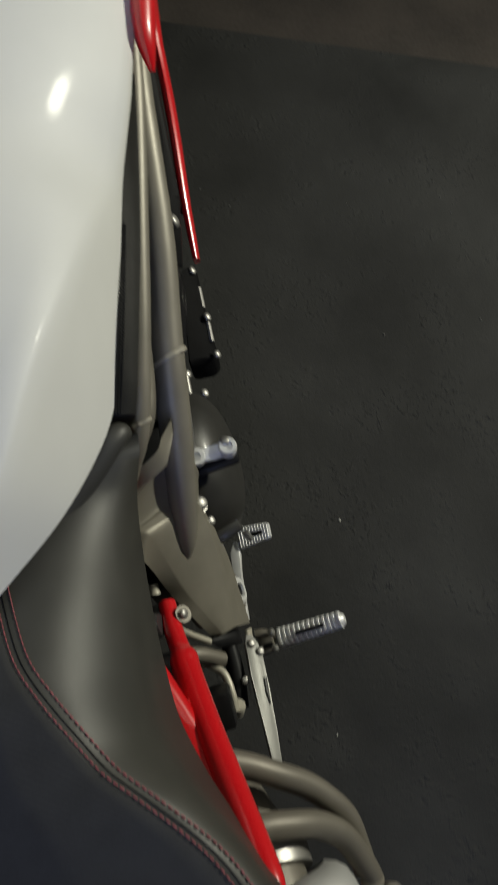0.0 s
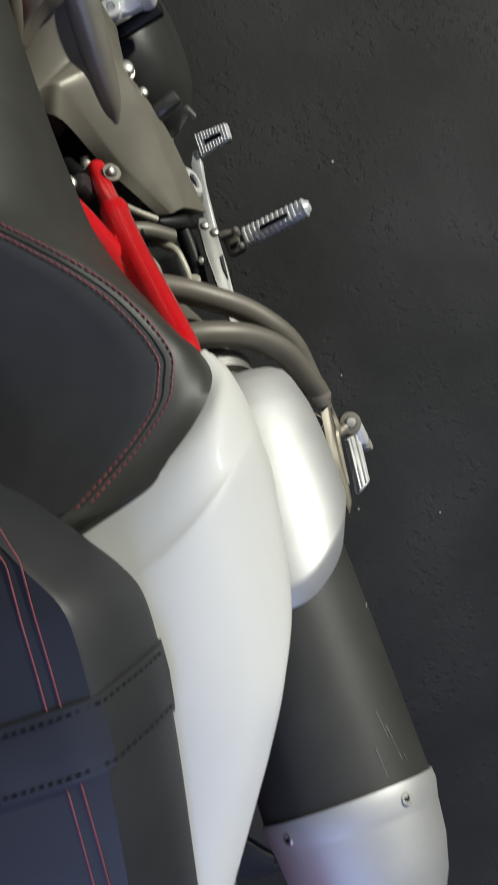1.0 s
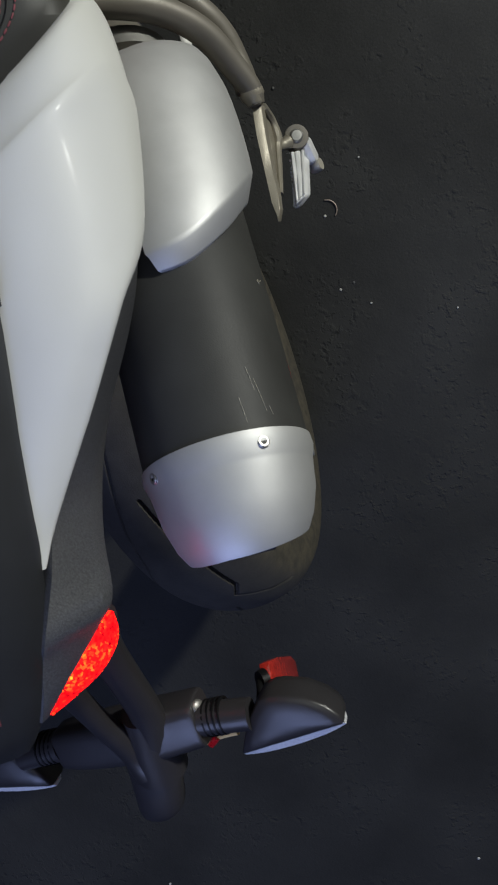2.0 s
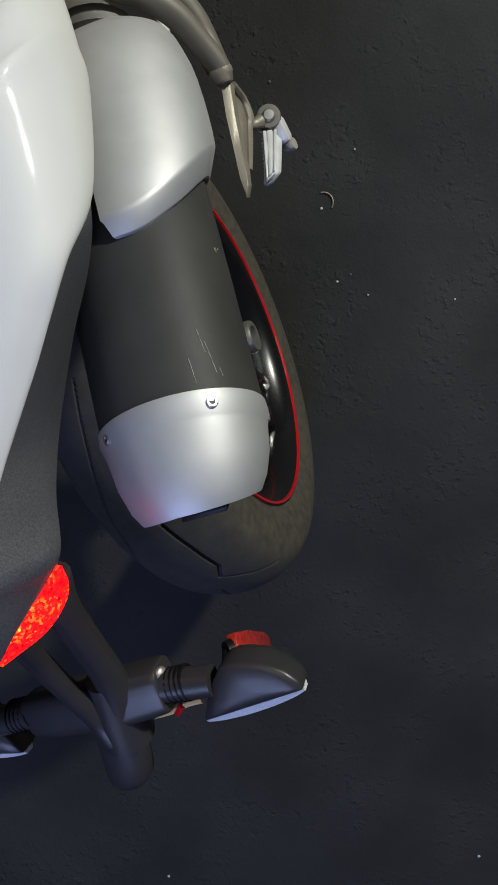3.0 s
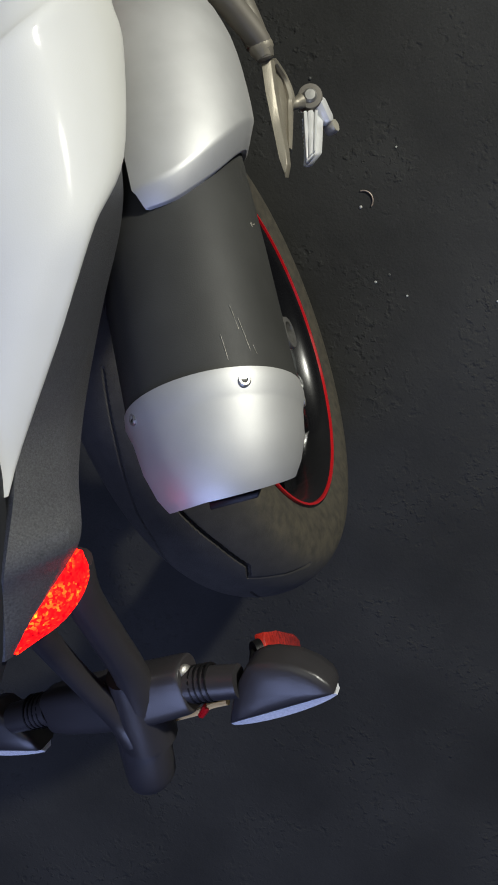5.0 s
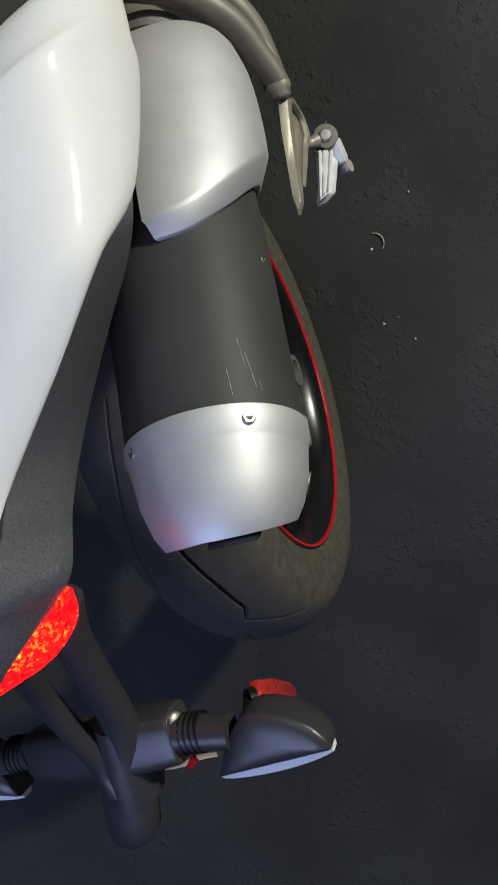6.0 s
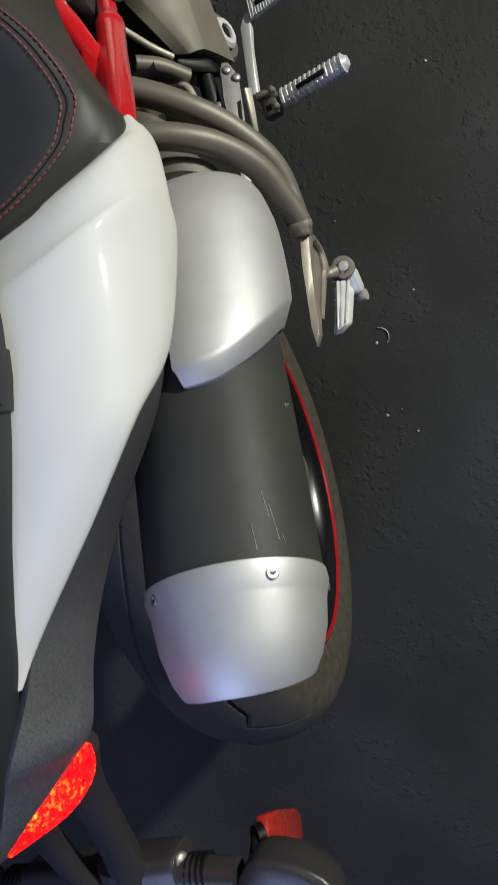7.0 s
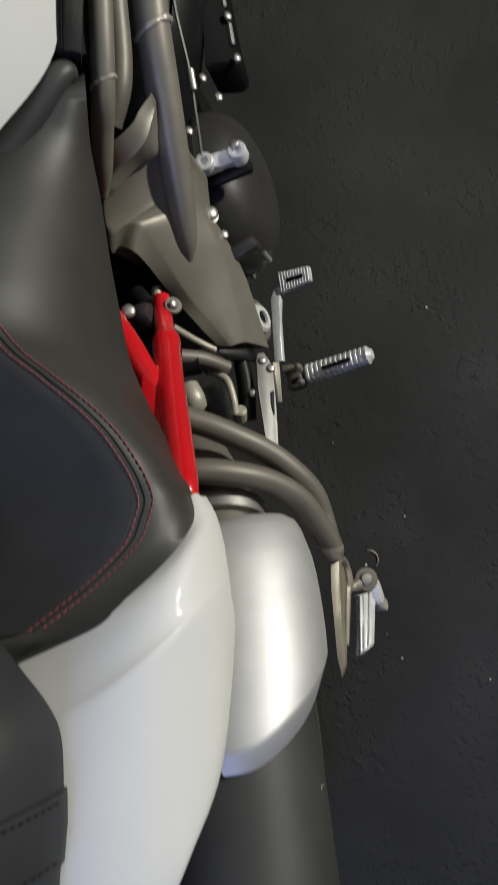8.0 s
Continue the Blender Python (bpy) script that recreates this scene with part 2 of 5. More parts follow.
# ---- ground ----
def ground_sheet():
    bm = bmesh.new()
    bmesh.ops.create_grid(bm, x_segments=60, y_segments=60, size=60)
    me = bpy.data.meshes.new("ground")
    bm.to_mesh(me)
    me.materials.append(ASPHALT)
    return tagged(new("ground", me), "dark sealed asphalt of a parking lot at night", "ground", kind="structure")


ground_sheet()


def kerb_strip():
    a, b = Vector((0.41, 1.856, 0)), Vector((1.226, 1.638, 0))
    d = (b - a).normalized()
    n = Vector((-d.y, d.x, 0))
    bm = bmesh.new()
    p = [a - d * 8, b + d * 8, b + d * 8 + n * 6, a - d * 8 + n * 6]
    skin(bm, [[np.array(q) for q in p], [np.array(q + Vector((0, 0, 0.003)) + n * (0.06 if k < 2 else 0)) for k, q in enumerate(p)]])
    me = bpy.data.meshes.new("pavement")
    bmesh.ops.recalc_face_normals(bm, faces=bm.faces)
    bm.to_mesh(me)
    me.materials.append(mat("brown_concrete", (0.034, 0.027, 0.022), 0.85, 0, 0, 0.3, 6, 0.4, 120, 0.1))
    tagged(new("pavement", me), "brownish concrete strip beyond the asphalt", "pavement", kind="structure")


kerb_strip()


def pebble(place, size, colour, label, seed):
    rng = random.Random(seed)
    bm = bmesh.new()
    bmesh.ops.create_icosphere(bm, subdivisions=2, radius=size)
    for v in bm.verts:
        v.co *= 1 + rng.uniform(-0.25, 0.25)
        v.co.z *= 0.7
    me = bpy.data.meshes.new("pebble")
    bm.to_mesh(me)
    me.materials.append(colour)
    me.shade_smooth()
    ob = new("pebble", me)
    ob.location = (place[0], place[1], size * 0.45)
    tagged(ob, label, "pebble", "pebbles on the asphalt")


GRIT = mat("pale_grit", (0.55, 0.54, 0.5), 0.7, 0, 0, 0.2, 300, 0.3, 900)
GREYGRIT = mat("grey_grit", (0.1, 0.1, 0.095), 0.8, 0, 0, 0.2, 300, 0.3, 900)
for k, (x, y, size) in enumerate(((0.242, 0.029, 0.0022), (0.285, -0.011, 0.002), (0.424, -0.07, 0.0018), (0.142, -1.158, 0.003), (-0.489, -1.013, 0.0028), (0.34, 0.226, 0.0016), (0.458, 0.592, 0.0024), (0.256, 0.155, 0.0028))):
    pebble((x, y), size, GRIT, "tiny pale piece of grit on dark asphalt", k)
_rng = random.Random(5)
for k in range(16):
    pebble((_rng.uniform(0.22, 0.95), _rng.uniform(-0.6, 1.5)), _rng.uniform(0.0012, 0.0026), GREYGRIT, "small grey stone on dark asphalt", 100 + k)


def ring_scrap():
    pts = [(0.262 + 0.017 * math.cos(radians(a)), 0.163 + 0.017 * math.sin(radians(a)), 0.002) for a in range(-50, 100, 15)]
    me = bpy.data.meshes.new("ring_scrap")
    bm = sweep(pts, 0.0012, 8, 3)
    bmesh.ops.recalc_face_normals(bm, faces=bm.faces)
    bm.to_mesh(me)
    me.materials.append(mat("rusty_wire", (0.3, 0.24, 0.2), 0.5, 0.5, 0, 0.3, 200))
    tagged(new("ring_scrap", me), "bent scrap of thin wire on asphalt", "wire scrap")


ring_scrap()

# ---- the motorcycle, leaning on its stand ----
bike = tagged(new("motorcycle"), "white motorcycle with red subframe leaning on its stand", "motorcycle")
LEAN = 11.86
bike.matrix_world = pose(0.0647, 0, 0.0045, 0, -LEAN, 0)
MID = 0.02
AXLE = np.array([0.0, 0.0, 0.315])


def tread_cut(x, t):
    """How deep the tread is cut at places across (x) and round (t, degrees) the tyre: swept grooves with a hooked step."""
    right = np.array([(-4, 0.004), (9, 0.0173), (16, 0.0252), (25.5, 0.0315), (29.4, 0.0222), (34.7, 0.0408), (41.5, 0.0566), (46, 0.063)])
    left = np.array([(-10, -0.004), (1.6, 0.011), (7, 0.019), (17, 0.0335), (25, 0.0388), (31, 0.05), (36, 0.058)])
    deep = np.zeros_like(x)
    for side, first, line in ((1, 108.0, right), (-1, 95.0, left)):
        for turn in (-60, 0, 60):
            u, across = (t - first) % 60 + turn, x * side
            for (a, p), (b, q) in zip(line, line[1:]):
                ax, ay, bx, by = a * 0.0055, p, b * 0.0055, q
                px, py = u * 0.0055, across
                h = np.clip(((px - ax) * (bx - ax) + (py - ay) * (by - ay)) / ((bx - ax) ** 2 + (by - ay) ** 2), 0, 1)
                d = np.hypot(px - ax - h * (bx - ax), py - ay - h * (by - ay))
                wide = 0.0024 if a < 29 and side > 0 else 0.0017
                deep = np.maximum(deep, (0.006 if a < 29 and side > 0 else 0.0022) * np.clip((wide - d) / 0.0009, 0, 1))
    return deep


def wheel():
    prof = [(-0.066, 0.222), (-0.071, 0.238), (-0.0735, 0.255), (-0.073, 0.272), (-0.066, 0.292), (-0.05, 0.308), (-0.027, 0.3185), (0, 0.3225)]
    prof = spline(prof + [(-x, r) for x, r in prof[-2::-1]], 20)
    round_steps = np.r_[np.arange(0, 80, 2), np.arange(80, 195, 0.2), np.arange(196, 360, 2)]
    n, m = len(round_steps), len(prof)
    t, x = np.meshgrid(round_steps, prof[:, 0], indexing="ij")
    r = np.repeat(prof[None, :, 1], n, 0)
    r = r - np.where(r > 0.283, tread_cut(x, t), 0)
    verts = np.stack([x, r * np.cos(np.radians(t)), 0.315 + r * np.sin(np.radians(t))], -1).reshape(-1, 3).tolist()
    faces = []
    for i in range(n):
        for k in range(m - 1):
            a, b = i * m + k, (i + 1) % n * m + k
            faces.append((a, a + 1, b + 1, b))
    rim = part("rear_wheel", turned([(-0.07, 0.225), (-0.066, 0.228), (-0.05, 0.212), (0.04, 0.205), (0.06, 0.221), (0.066, 0.2275), (0.068, 0.2265), (0.066, 0.218), (0.05, 0.2), (0.02, 0.19), (-0.05, 0.19), (-0.066, 0.21)], AXLE, (1, 0, 0), 96, 0, False), RIMBLACK, bike, "black alloy rear wheel with red rim stripe")
    part("tyre", (verts, faces), RUBBER, rim, "dusty black rubber tyre with tread grooves")
    part("rim_stripe", turned([(0.0655, 0.2195), (0.0695, 0.2205), (0.0698, 0.2235), (0.0665, 0.2245)], AXLE, (1, 0, 0), 128, 0, False), RED, rim, "thin red rim stripe")
    part("hub", turned([(-0.06, 0.05), (0.02, 0.052), (0.045, 0.045), (0.05, 0.03), (0.075, 0.028), (0.078, 0.02), (0.078, 0.0001)], AXLE, (1, 0, 0), 40), DARK, rim)
    part("hub_nut", turned([(0.074, 0.0225), (0.094, 0.022), (0.097, 0.0205), (0.097, 0.0145), (0.082, 0.013), (0.074, 0.013)], AXLE, (1, 0, 0), 24, 0, False), STEEL, rim, "large aluminium hub nut")
    for k in range(5):
        for d in (-0.13, 0.13):
            t = k * 2 * math.pi / 5 + 0.3 + d
            a, b = np.array((0, math.cos(t), math.sin(t))), np.array((0, math.cos(t + d * 0.6), math.sin(t + d * 0.6)))
            part("spoke", sweep([AXLE + 0.04 * a + (0.03, 0, 0), AXLE + 0.12 * a + (0.045, 0, 0), AXLE + 0.203 * b + (0.03, 0, 0)], [0.014, 0.01, 0.012], 8, 5), RIMBLACK, rim)
    arm = part("swingarm", sweep([(-0.1, 0.42, 0.42), (-0.11, 0.25, 0.4), (-0.1, 0.08, 0.34), (-0.07, 0.0, 0.315)], [0.035, 0.038, 0.045, 0.05], 14, 6, 1.2), DARK, bike, "black single sided swingarm")
    part("hugger", sweep([(0.0, 0.33, 0.52), (0.0, 0.22, 0.585), (0.0, 0.1, 0.635)], [0.07, 0.075, 0.06], 16, 6, 0.12), SMOOTHPLASTIC, arm)
    return rim


wheel()

# silencer: its axis runs forward and down
SEAM = np.array([0.173, -0.027, 0.822])
FWD = np.array([-0.045, 0.9, -0.43])
FWD = FWD / np.linalg.norm(FWD)
SIDE, UP, _ = frame_of(FWD)


def on_can(along, angle, r, wide=1.0, shift=0.0):
    """A place round the silencer's axis; angle from its right side over its top, in degrees."""
    c, s = math.cos(radians(angle)), math.sin(radians(angle))
    return SEAM + along * FWD + (r * wide * c + shift) * SIDE + r * s * UP


def silencer():
    body = part("silencer", turned([(-0.003, 0.049), (0, 0.0528), (0.1, 0.0538), (0.24, 0.0535), (0.26, 0.04)], SEAM, FWD, 72), MATT, bike, "matt black round silencer with fine scratches")
    # end cap, cut off upright at its end, with a rolled lip and an outlet inside
    bm = bmesh.new()
    rings = []
    for along, r, cut in ((0.002, 0.0535, 0), (0.002, 0.0552, 0), (-0.004, 0.0556, 0), (-0.0125, 0.0548, 0.0), (-0.014, 0.0544, -0.02), (-0.03, 0.0515, -0.12), (-0.0445, 0.0458, -0.22), (-0.0512, 0.0412, -0.27), (-0.0528, 0.04, -0.27), (-0.052, 0.038, -0.27), (-0.045, 0.036, -0.2), (-0.03, 0.035, 0.0)):
        rings.append([on_can(0.003 + along + cut * r * math.sin(radians(a)) + 0.012 * cut * max(0.0, math.cos(radians(a))), a, r * (0.948 if along < -0.01 else 0.982)) for a in range(0, 360, 5)])
    skin(bm, rings, True, False)
    cap = part("end_cap", bm, SATIN, body, "satin silver tapered end cap")
    part("outlet", turned([(-0.031, 0.0355), (-0.029, 0.03), (-0.025, 0.0001)], SEAM, FWD, 40), DARK, cap, "black outlet plate")
    part("outlet_lip", slab([(0.163, -0.072, 0.853), (0.195, -0.073, 0.853), (0.193, -0.077, 0.853), (0.162, -0.077, 0.853)], 0.012, (0, 0.2, -1), 0.001), DARK, cap, "black outlet slot")
    # heat shield: rear edge cut on the slant and turned in, front rounded off
    bm = bmesh.new()
    rings = []
    turn = np.array((-70, -40, -10, 9.5, 32.5, 54, 68, 84))
    edge = np.array((0.19, 0.183, 0.169, 0.154, 0.133, 0.1175, 0.112, 0.1115))
    ridge = np.array((0.216, 0.207, 0.19, 0.174, 0.1505, 0.1315, 0.1235, 0.1215))
    front = np.array((0.268, 0.268, 0.263, 0.2585, 0.252, 0.2485, 0.248, 0.2485))
    tip = np.array((0.292, 0.292, 0.29, 0.286, 0.28, 0.276, 0.273, 0.271))

    def at(a, values):
        fine = spline(np.c_[turn, values], 10)
        return np.interp(a, fine[:, 0], fine[:, 1])

    for r, u, v, w, last in ((0.055, 0, 0, 0, 79), (0.0562, 0, 0, 0, 80), (0.057, 0.06, 0, 0, 81.5), (0.0612, 0.88, 0, 0, 85), (0.0622, 1, 0, 0, 86), (0.0626, 1, 0.025, 0, 86), (0.0634, 1, 0.2, 0, 86), (0.0637, 1, 0.4, 0, 86), (0.0637, 1, 0.6, 0, 86), (0.0632, 1, 0.8, 0, 86), (0.0622, 1, 0.96, 0, 86), (0.0612, 1, 1, 0.1, 86), (0.0596, 1, 1, 0.4, 84), (0.0575, 1, 1, 0.75, 81), (0.0545, 1, 1, 1.02, 78), (0.049, 1, 1, 1.2, 76), (0.042, 1, 1, 1.3, 74)):
        row = []
        for a in np.linspace(-70, last, 44):
            e, k, f, p = at(a, edge), at(a, ridge), at(a, front), at(a, tip)
            along = e + (k - e) * u + (f - k) * v + (p - f) * w
            snug = min(1.0, max(0.0, (r - 0.056) / 0.005)) if u < 1 else 1.0
            row.append(on_can(along, a, r, 1.01 + 0.05 * snug, 0.0015 * snug))
        rings.append(row)
    inner = [[q * 0.0 + SEAM + FWD * ((q - SEAM) @ FWD) + (q - SEAM - FWD * ((q - SEAM) @ FWD)) * 0.972 for q in row] for row in rings[::-1]]
    skin(bm, rings + inner, False, False)
    shield = part("heat_shield", bm, SATIN, body, "satin silver heat shield with slanted edge")
    for q in ((0.211, -0.01, 0.858), (0.14, -0.008, 0.863), (0.219, -0.042, 0.806)):
        v = np.array(q) - SEAM
        v = v - FWD * (v @ FWD)
        v = v / np.linalg.norm(v)
        bolt(cap, SEAM - 0.003 * FWD + v * 0.0534, v, 0.0048, STEEL, "bolt", True)
    part("inlet_clamp", turned([(0.297, 0.032), (0.298, 0.037), (0.312, 0.037), (0.313, 0.032)], SEAM, FWD, 32, 0, False), STEEL, body, "steel clamp band")
    part("inlet_pipe", sweep([SEAM + 0.24 * FWD, SEAM + 0.3 * FWD, SEAM + 0.36 * FWD + np.array((-0.02, 0, -0.01)), SEAM + 0.42 * FWD + np.array((-0.06, 0, -0.05))], 0.03, 20), DARKTUBE, body, "tarnished steel exhaust pipe")
    # scratches in the paint
    for along, a, length, lean in ((0.01, 51.5, 0.015, 1.5), (0.015, 36, 0.02, 4), (0.013, 32, 0.005, 2), (0.027, 40.5, 0.016, 3), (0.101, 4, 0.004, 5), (0.104, 7, 0.003, -4), (0.104, 3, 0.002, 5)):
        part("scratch", sweep([on_can(along, a, 0.0529), on_can(along + length * 0.5, a + lean * 0.5, 0.0534), on_can(along + length, a + lean, 0.0538)], 0.0004 if along > 0.1 else 0.0001, 5, 4), CAST, body, "fine bright scratch")
    return body


silencer()


def mirror(x):
    return 2 * MID - x


def saddle_section(y, low, stitch, top, soft=0.0):
    """A closed seat section at y: lower edge, shoulder and crown; soft rounds the shoulder off."""
    (xl, zl), (xs, zs) = low, stitch
    right = [(xl - 0.02, zl - 0.03), (xl, zl), ((xl + xs) / 2 + 0.0035, (zl + zs) / 2 + 0.003), (xs + 0.004, zs - 0.003), (xs - 0.004, zs + 0.0008), ((xs + MID) / 2, (zs + top) / 2 + 0.004), (MID, top)]
    for k, t in ((2, 32), (3, 55), (4, 66), (5, 78)):
        x, z = MID + (xl + 0.002 - MID) * math.cos(radians(t)) ** 0.7, zl + (top - zl) * math.sin(radians(t)) ** 0.85
        right[k] = (right[k][0] * (1 - soft) + x * soft, right[k][1] * (1 - soft) + z * soft)
    return [(x, y, z) for x, z in right] + [(mirror(x), y, z) for x, z in right[-2::-1]]


def rider_seat():
    st = [
        saddle_section(0.558, (0.156, 0.812), (0.146, 0.815), 0.806, 0.9),
        saddle_section(0.545, (0.154, 0.81), (0.147, 0.828), 0.822, 0.9),
        saddle_section(0.52, (0.143, 0.79), (0.132, 0.83), 0.832, 1),
        saddle_section(0.49, (0.136, 0.77), (0.11, 0.842), 0.85, 1),
        saddle_section(0.45, (0.1325, 0.762), (0.10, 0.865), 0.87, 1),
        saddle_section(0.41, (0.1315, 0.757), (0.10, 0.872), 0.885, 1),
        saddle_section(0.37, (0.1335, 0.757), (0.107, 0.874), 0.886, 0.35),
        saddle_section(0.334, (0.144, 0.763), (0.134, 0.872), 0.886),
        saddle_section(0.31, (0.1545, 0.771), (0.151, 0.868), 0.886),
        saddle_section(0.29, (0.164, 0.782), (0.163, 0.8645), 0.8865),
        saddle_section(0.275, (0.1725, 0.796), (0.1695, 0.862), 0.887),
        saddle_section(0.26, (0.183, 0.817), (0.1745, 0.861), 0.889),
        saddle_section(0.245, (0.189, 0.832), (0.17, 0.864), 0.891),
        saddle_section(0.232, (0.1885, 0.848), (0.16, 0.868), 0.893),
        saddle_section(0.22, (0.1855, 0.861), (0.144, 0.874), 0.895),
        saddle_section(0.211, (0.181, 0.871), (0.131, 0.879), 0.8955),
        saddle_section(0.204, (0.172, 0.88), (0.121, 0.884), 0.896),
        saddle_section(0.199, (0.161, 0.886), (0.112, 0.888), 0.897),
        saddle_section(0.1945, (0.14, 0.89), (0.103, 0.891), 0.8975),
        saddle_section(0.189, (0.115, 0.892), (0.093, 0.892), 0.897),
        saddle_section(0.184, (0.096, 0.893), (0.085, 0.893), 0.896),
        saddle_section(0.17, (0.08, 0.89), (0.07, 0.89), 0.89),
    ]
    flat = spline(np.array(st).reshape(len(st), -1), 10).reshape(-1, len(st[0]), 3)
    bm = bmesh.new()
    skin(bm, flat)
    seat = part("rider_seat", bm, VINYL, bike, "black vinyl rider seat with red double stitching", 85)
    part("rim_roll", sweep([(0.148, 0.561, 0.812), (0.141, 0.557, 0.819), (0.121, 0.539, 0.82), (0.097, 0.518, 0.821), (0.074, 0.497, 0.824), (0.055, 0.474, 0.83), (0.035, 0.448, 0.835)], [0.006, 0.009, 0.011, 0.0125, 0.013, 0.013, 0.012], 16), VINYL, seat, "rolled vinyl rim along the tank")
    # woven cover inside the stitching, laid on the crown
    def crown(x, y):
        i = int(np.clip(np.searchsorted(-flat[:, 0, 1], -y), 1, len(flat) - 1))
        a, b = flat[i - 1], flat[i]
        u = (a[0, 1] - y) / max(a[0, 1] - b[0, 1], 1e-6)
        row = a + (b - a) * u
        best = 0
        for p, q in zip(row[1:], row[2:]):
            if min(p[0], q[0]) <= x <= max(p[0], q[0]) and p[0] != q[0]:
                best = max(best, p[2] + (q[2] - p[2]) * (x - p[0]) / (q[0] - p[0]))
        return best or row[6, 2]

    edge = spline([(0.064, 0.48), (0.0665, 0.465), (0.075, 0.4275), (0.0865, 0.402), (0.099, 0.379), (0.1125, 0.3575), (0.129, 0.3395), (0.1475, 0.318), (0.161, 0.298), (0.17, 0.277), (0.1735, 0.264), (0.174, 0.257), (0.171, 0.249), (0.164, 0.236), (0.143, 0.219), (0.112, 0.2)], 14)
    bm = bmesh.new()
    rows = []
    for x, y in edge:
        x = x - 0.0084
        rows.append([(q, y, crown(q, y) + 0.0016 - (0.0018 if k in (0, 48) else 0)) for k, q in enumerate(np.linspace(x, mirror(x), 49))])
    skin(bm, rows, False, False)
    part("woven_cover", bm, WEAVE, seat, "black woven seat cover")
    line = np.array([(x - 0.0035, y, crown(x - 0.0035, y) + 0.0002) for x, y in edge])
    part("piping", sweep(line[::3], 0.0004, 6, 3), DARK, seat, "dark seam groove")
    for off, name in ((-0.0065, "seam"), (0.001, "seam")):
        bm = bmesh.new()
        line = np.array([(x + off, y, crown(x + off, y) + 0.0006) for x, y in edge])
        gaps = np.r_[0, np.cumsum(np.linalg.norm(np.diff(line, axis=0), axis=1))]
        for d in np.arange(0.002, gaps[-1] - 0.003, 0.0042):
            p, q = [np.array([np.interp(e, gaps, line[:, k]) for k in range(3)]) for e in (d, d + 0.0033)]
            add_stitch(bm, p, q)
        part(name, bm, THREAD, seat, "red stitched seam")
    return seat


def add_stitch(bm, p, q, r=0.00058):
    d = (q - p) / np.linalg.norm(q - p)
    s = np.cross(d, (0, 0, 1))
    s = s / np.linalg.norm(s)
    up = np.cross(s, d)
    rings = [[o + w * (c * s + h * up) for c, h in ((1, 0), (0, 1), (-1, 0), (0, -1))] for o, w in ((p, r * 0.4), (p + d * 0.0007, r), (q - d * 0.0007, r), (q, r * 0.4))]
    skin(bm, rings)


rider_seat()


